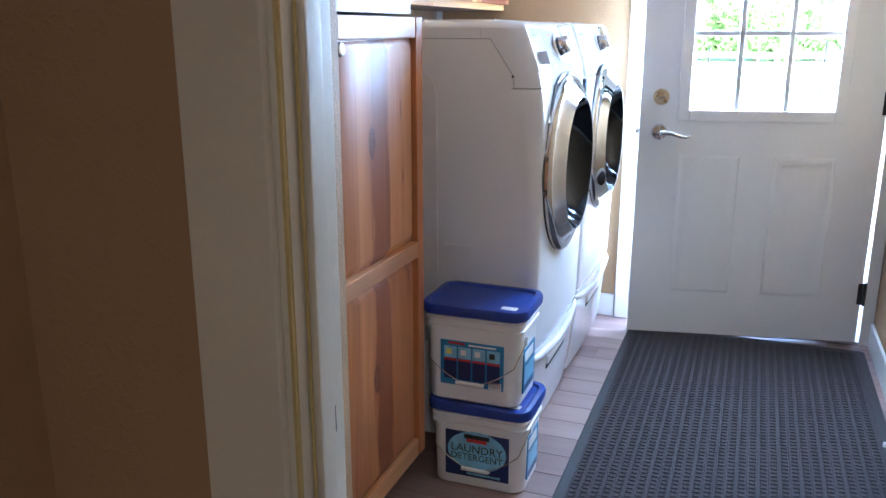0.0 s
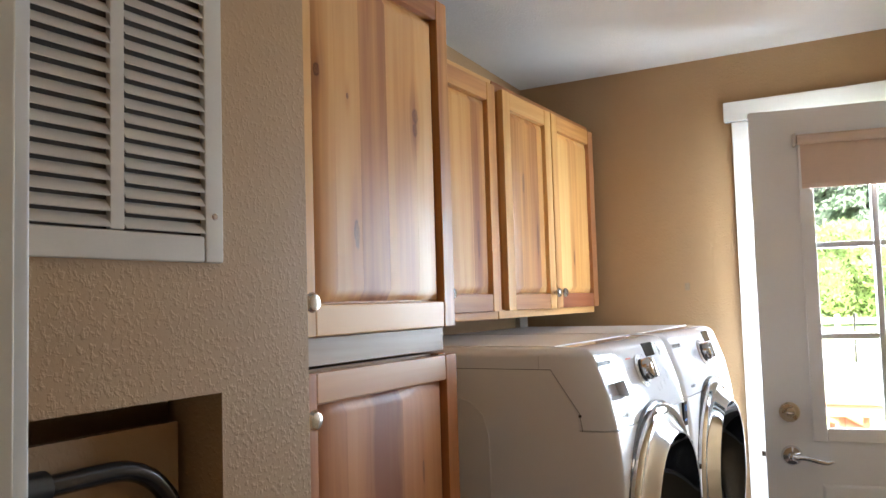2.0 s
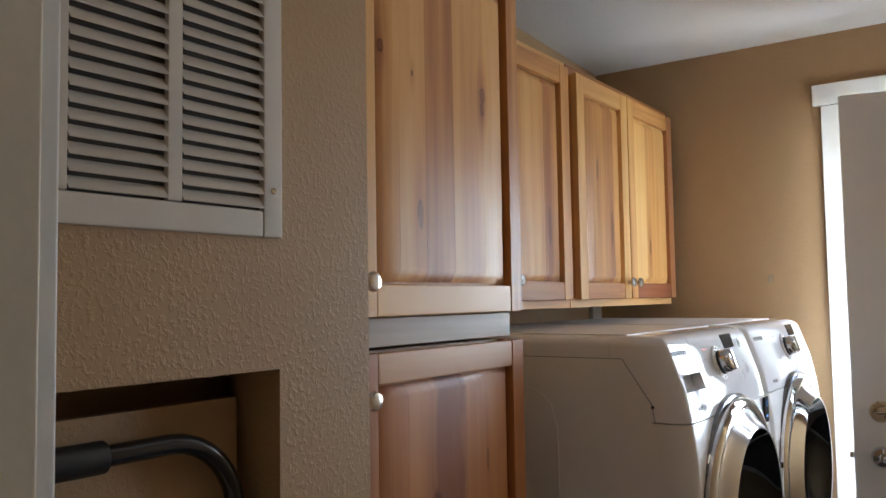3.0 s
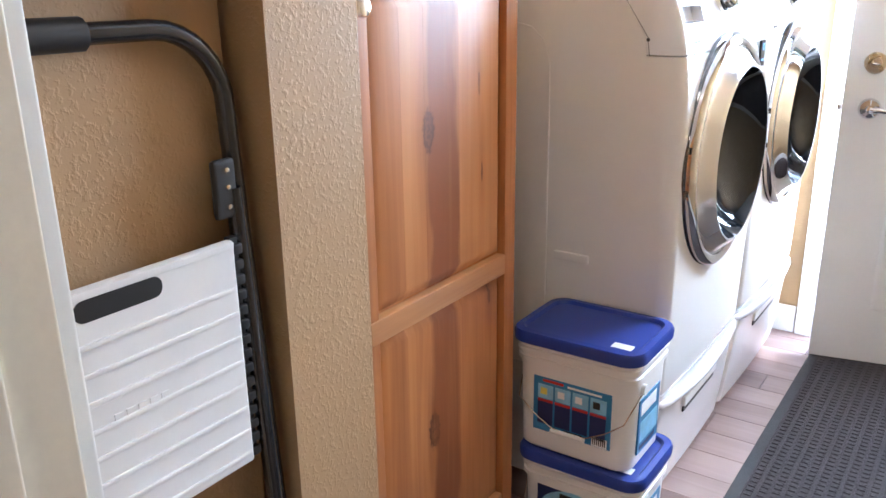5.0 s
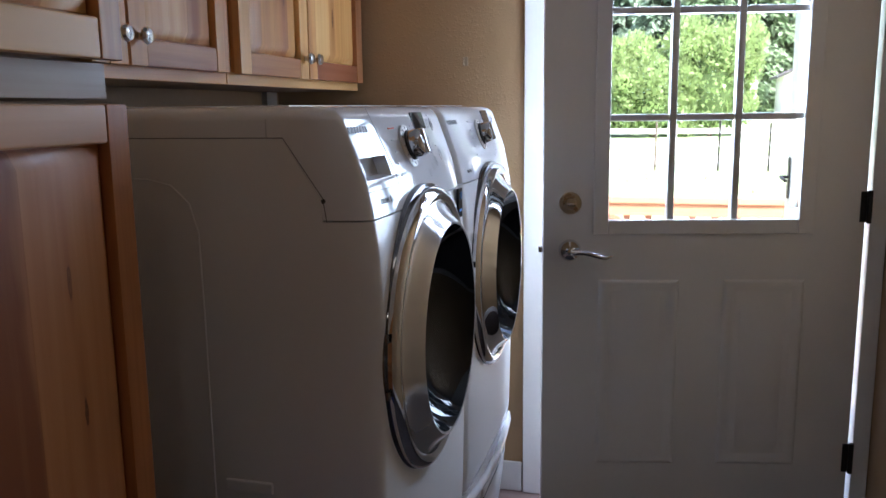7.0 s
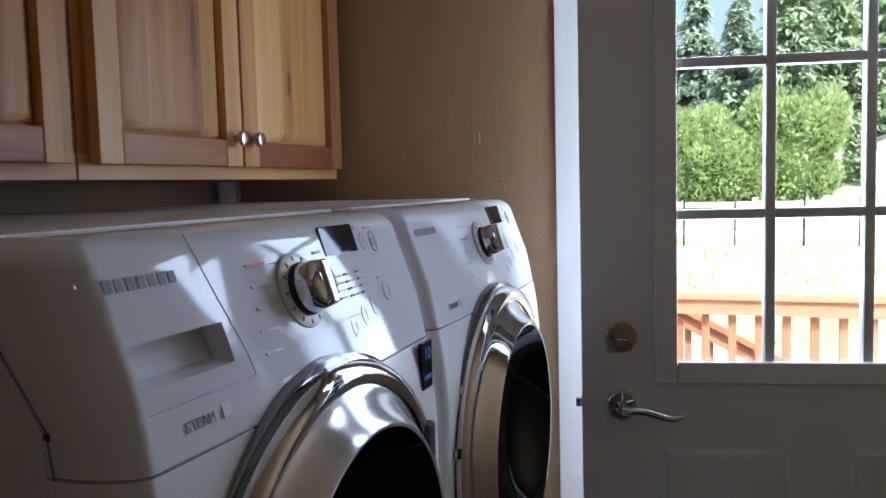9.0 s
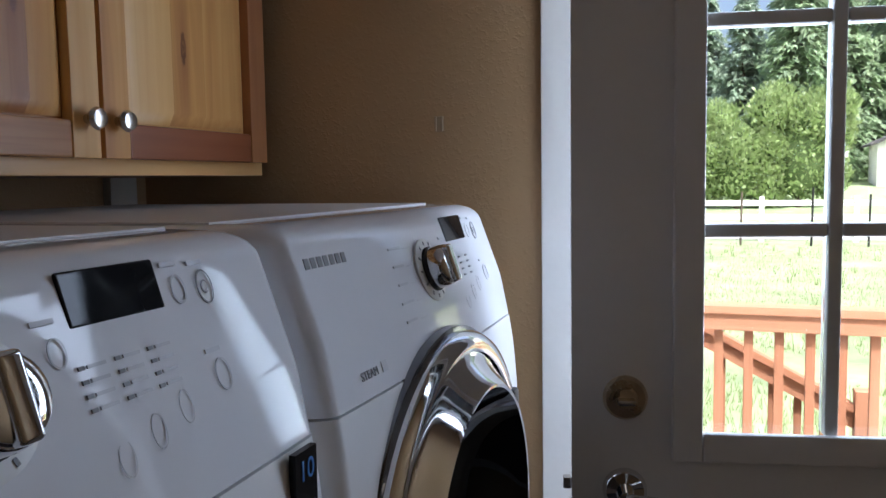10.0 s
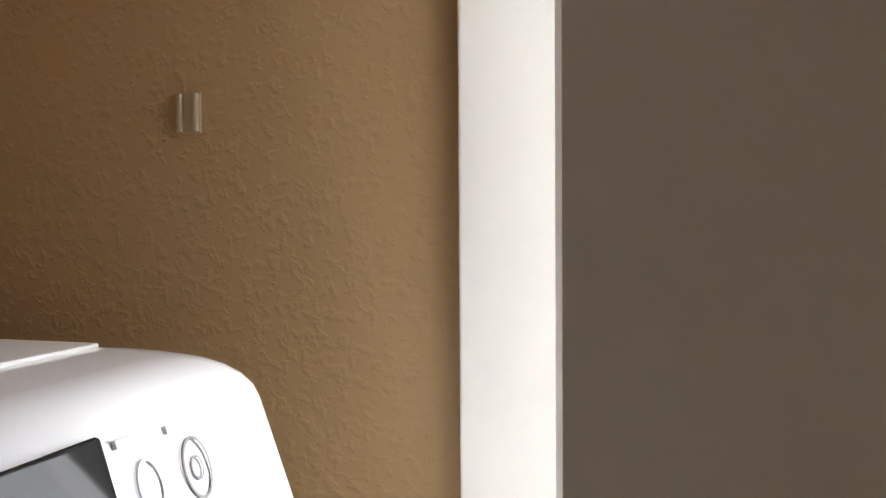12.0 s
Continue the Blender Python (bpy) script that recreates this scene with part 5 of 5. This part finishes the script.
for i in range(22):
    ob = new("post", pm)
    ob.parent = fence
    ob.location = Vector((0.56 - 24 + i * 2.42, 0, 0))
for z in (1.02, 0.62, 0.22):
    for i in range(21):
        x = 0.56 - 24 + i * 2.42
        part("rail", box(x + 0.066, x + 2.354, FY - 0.025, FY + 0.025, GZ + z, GZ + z + 0.15, 0.005), FENCEW, fence)
wire = thing("wire_fence", (0, FY - 1.4, GZ), "dark metal stakes of a wire field fence", "fence")
for i in range(9):
    x = -6 + i * 1.55 + (0.2 if i % 2 else 0)
    part("stake", tube([(x, FY - 1.4, GZ), (x + 0.02, FY - 1.4, GZ + 1.35 + 0.1 * (i % 3))], 0.03, 6), BARK if i % 3 == 1 else BLACKH, wire)
for z in (0.45, 0.8, 1.15):
    part("wire", tube([(-6, FY - 1.44, GZ + z), (6.6, FY - 1.44, GZ + z)], 0.006, 4), BLACKH, wire)


def leaf_cloud(name, centres, count, size, mat, seed, flat=0.35):
    r = random.Random(seed)
    vs, fs = [], []
    for i in range(count):
        c, (rx, ry, rz) = r.choice(centres)
        d = Vector((r.gauss(0, 1), r.gauss(0, 1), r.gauss(0, 1))).normalized()
        q = r.uniform(0.72, 1.06) * (1 + 0.22 * noise.noise(d * 2.3 + Vector(c)))
        p = Vector((c[0] + d.x * rx * q, c[1] + d.y * ry * q, c[2] + d.z * rz * q))
        u = (d.cross(Vector((0, 0, 1))) + Vector((r.gauss(0, 0.5), r.gauss(0, 0.5), r.gauss(0, 0.5)))).normalized()
        v = (Vector((0, 0, 1)) * 0.8 + d * flat + Vector((r.gauss(0, 0.4), r.gauss(0, 0.4), r.gauss(0, 0.4)))).normalized()
        s = size * r.uniform(0.6, 1.3)
        k = len(vs)
        vs.extend([p, p + u * s * 0.35 + v * s * 0.5, p + v * s, p - u * s * 0.35 + v * s * 0.5])
        fs.append((k, k + 1, k + 2, k + 3))
    me = bpy.data.meshes.new(name)
    me.from_pydata(vs, [], fs)
    me.materials.append(mat)
    return me


def hedge_bush(x, y, w, h, seed):
    z = ground_z(y) - 0.1
    o = thing("laurel_bush", (x, y, z), "tall bright green laurel bush in sunlight", "bush", "laurel bushes behind the fence")
    r = random.Random(seed)
    cs = []
    for i in range(9):
        cs.append(((r.uniform(-w, w) * 0.42, r.uniform(-0.4, 0.4), h * r.uniform(0.18, 0.78)), (w * r.uniform(0.24, 0.36), w * 0.3, h * r.uniform(0.13, 0.24))))
    cs.append(((0, 0, h * 0.42), (w * 0.46, w * 0.35, h * 0.42)))
    # Dark solid lumps stand in for the shade inside the leaves.
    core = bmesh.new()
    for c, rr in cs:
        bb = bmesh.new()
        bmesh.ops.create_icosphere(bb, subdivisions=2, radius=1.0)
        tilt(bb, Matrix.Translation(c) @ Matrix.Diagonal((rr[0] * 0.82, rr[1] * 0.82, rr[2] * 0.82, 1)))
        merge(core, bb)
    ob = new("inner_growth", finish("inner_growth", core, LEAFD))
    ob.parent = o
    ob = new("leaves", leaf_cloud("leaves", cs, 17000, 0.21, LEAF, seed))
    ob.parent = o
    tagged(ob, "glossy light green leaves", kind="stuff")
    ob = new("trunk", finish("trunk", tube([(0, 0, 0), (0.1, 0, h * 0.4)], [0.14, 0.06], 8), BARK))
    ob.parent = o
    return o


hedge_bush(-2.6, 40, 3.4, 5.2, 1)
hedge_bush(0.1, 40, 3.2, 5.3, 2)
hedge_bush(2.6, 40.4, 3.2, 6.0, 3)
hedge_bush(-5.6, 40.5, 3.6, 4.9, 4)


def fir_mesh(h, w, seed):
    """Drooping whorls of branches, each a spray of small needle tufts."""
    r = random.Random(seed)
    vs, fs = [], []
    levels = 26
    for i in range(levels):
        t = i / (levels - 1)
        z = h * (0.06 + 0.92 * t)
        reach = w * (1 - t) ** 0.85 * r.uniform(0.75, 1.12) + 0.25
        for b in range(11 if t < 0.7 else 7):
            a = r.uniform(0, math.tau)
            ln = reach * r.uniform(0.65, 1.15)
            d = Vector((math.cos(a), math.sin(a), 0))
            side = Vector((-d.y, d.x, 0))
            steps = max(3, int(ln / 0.42))
            for s in range(steps):
                q = (s + 0.6) / steps
                p = d * ln * q + Vector((0, 0, z - ln * 0.30 * q * q + r.uniform(-0.1, 0.1)))
                for g in range(8):
                    sz = r.uniform(0.34, 0.68) * (1.15 - 0.4 * q)
                    ang = r.uniform(-1.1, 1.1)
                    f = d * math.cos(ang) + side * math.sin(ang)
                    n = side * math.cos(ang) - d * math.sin(ang)
                    dr = Vector((0, 0, r.uniform(-1.1, 0.15)))
                    c0 = p + Vector((r.gauss(0, 0.17), r.gauss(0, 0.17), r.gauss(0, 0.13)))
                    k = len(vs)
                    vs.extend([c0, c0 + f * sz * 0.5 + n * sz * 0.30 + dr * sz * 0.3, c0 + f * sz + dr * sz, c0 + f * sz * 0.5 - n * sz * 0.30 + dr * sz * 0.3])
                    fs.append((k, k + 1, k + 2, k + 3))
    me = bpy.data.meshes.new("needles")
    me.from_pydata(vs, [], fs)
    return me


def fir(x, y, h, w, seed, mat):
    o = thing("fir_tree", (x, y, ground_z(y)), "tall dark conifer with drooping needled branches", "tree", "conifers behind the meadow")
    me = fir_mesh(h, w, seed)
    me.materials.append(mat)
    ob = new("crown", me)
    ob.parent = o
    tagged(ob, "drooping green needles", kind="stuff")
    ob = new("trunk", finish("trunk", tube([(0, 0, 0), (0, 0, h * 0.5), (0, 0, h * 0.97)], [0.38, 0.22, 0.03], 8), BARK))
    ob.parent = o
    return o


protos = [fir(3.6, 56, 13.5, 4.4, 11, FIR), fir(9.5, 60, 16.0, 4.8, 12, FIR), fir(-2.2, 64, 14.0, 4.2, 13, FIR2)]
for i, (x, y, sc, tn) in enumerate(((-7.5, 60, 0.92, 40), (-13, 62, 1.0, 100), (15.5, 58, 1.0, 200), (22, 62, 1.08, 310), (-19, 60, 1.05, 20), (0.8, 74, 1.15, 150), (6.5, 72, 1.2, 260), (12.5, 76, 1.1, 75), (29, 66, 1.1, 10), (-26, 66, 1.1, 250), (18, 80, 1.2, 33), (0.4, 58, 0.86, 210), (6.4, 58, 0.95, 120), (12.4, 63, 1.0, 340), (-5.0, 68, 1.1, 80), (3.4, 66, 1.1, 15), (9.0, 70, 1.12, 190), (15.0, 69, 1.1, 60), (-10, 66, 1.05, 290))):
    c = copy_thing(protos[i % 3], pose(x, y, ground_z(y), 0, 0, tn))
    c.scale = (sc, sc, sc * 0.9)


def shed(x, y, w, h, d, label, eaves=0.35):
    z = ground_z(y) - 0.02
    o = thing("shed", (x, y, z), label, "shed")
    b = bmesh.new()
    pts = [(-w / 2, 0), (w / 2, 0), (w / 2, h), (0, h + w * 0.22), (-w / 2, h)]
    lo, hi = [b.verts.new((x + px, y, z + pz)) for px, pz in pts], [b.verts.new((x + px, y + d, z + pz)) for px, pz in pts]
    b.faces.new(lo)
    b.faces.new(hi[::-1])
    for k in range(5):
        b.faces.new((lo[k], hi[k], hi[(k + 1) % 5], lo[(k + 1) % 5]))
    part("wall", b, SHEDW, o)
    for s in (-1, 1):
        b = bmesh.new()
        vs = []
        for yy in (y - eaves, y + d + eaves):
            for px, pz in ((0, h + w * 0.22), (s * (w / 2 + eaves), h - eaves * 0.44)):
                for t in (0.02, 0.14):
                    vs.append(b.verts.new((x + px, yy, z + pz + t)))
        for f in ((0, 1, 3, 2), (4, 5, 7, 6), (0, 1, 5, 4), (2, 3, 7, 6), (0, 2, 6, 4), (1, 3, 7, 5)):
            b.faces.new([vs[i] for i in f])
        part("roof_slope", b, ROOFD, o, "dark shingle roof slope")
    part("door", box(x - 0.5, x + 0.5, y - 0.03, y - 0.001, z, z + h * 0.85, 0.01), SHEDW, o)
    return o


shed(8.2, 50, 2.4, 2.25, 3, "small white garden shed with a dark roof")
shed(5.2, 52, 1.3, 2.2, 3, "narrow white outbuilding beside the hedge", 0.1)
shed(12.4, 49, 4.6, 2.3, 4, "white outbuilding with a low dark roof")

# ---- floor planks ----
PW = 0.118
pl = {}
rows = int((WF - 0.62) / PW) + 1
for j in range(rows):
    y = 0.62 + j * PW
    x = WL - (j * 0.377) % 1.2
    while x < WR:
        a, c = max(x, WL), min(x + 1.2, WR)
        x += 1.2
        if c - a < 0.03:
            continue
        y1 = min(y + PW, WF - 0.001)
        key = (round(c - a, 3), round(y1 - y, 3))
        if key not in pl:
            pl[key] = finish("plank", box(0.0006, key[0] - 0.0006, 0.0006, key[1] - 0.0006, -0.006, 0.0, 0.0008, seg=1), PLANK)
        ob = new("plank", pl[key])
        ob.parent = floor
        ob.location = (a, y, 0)
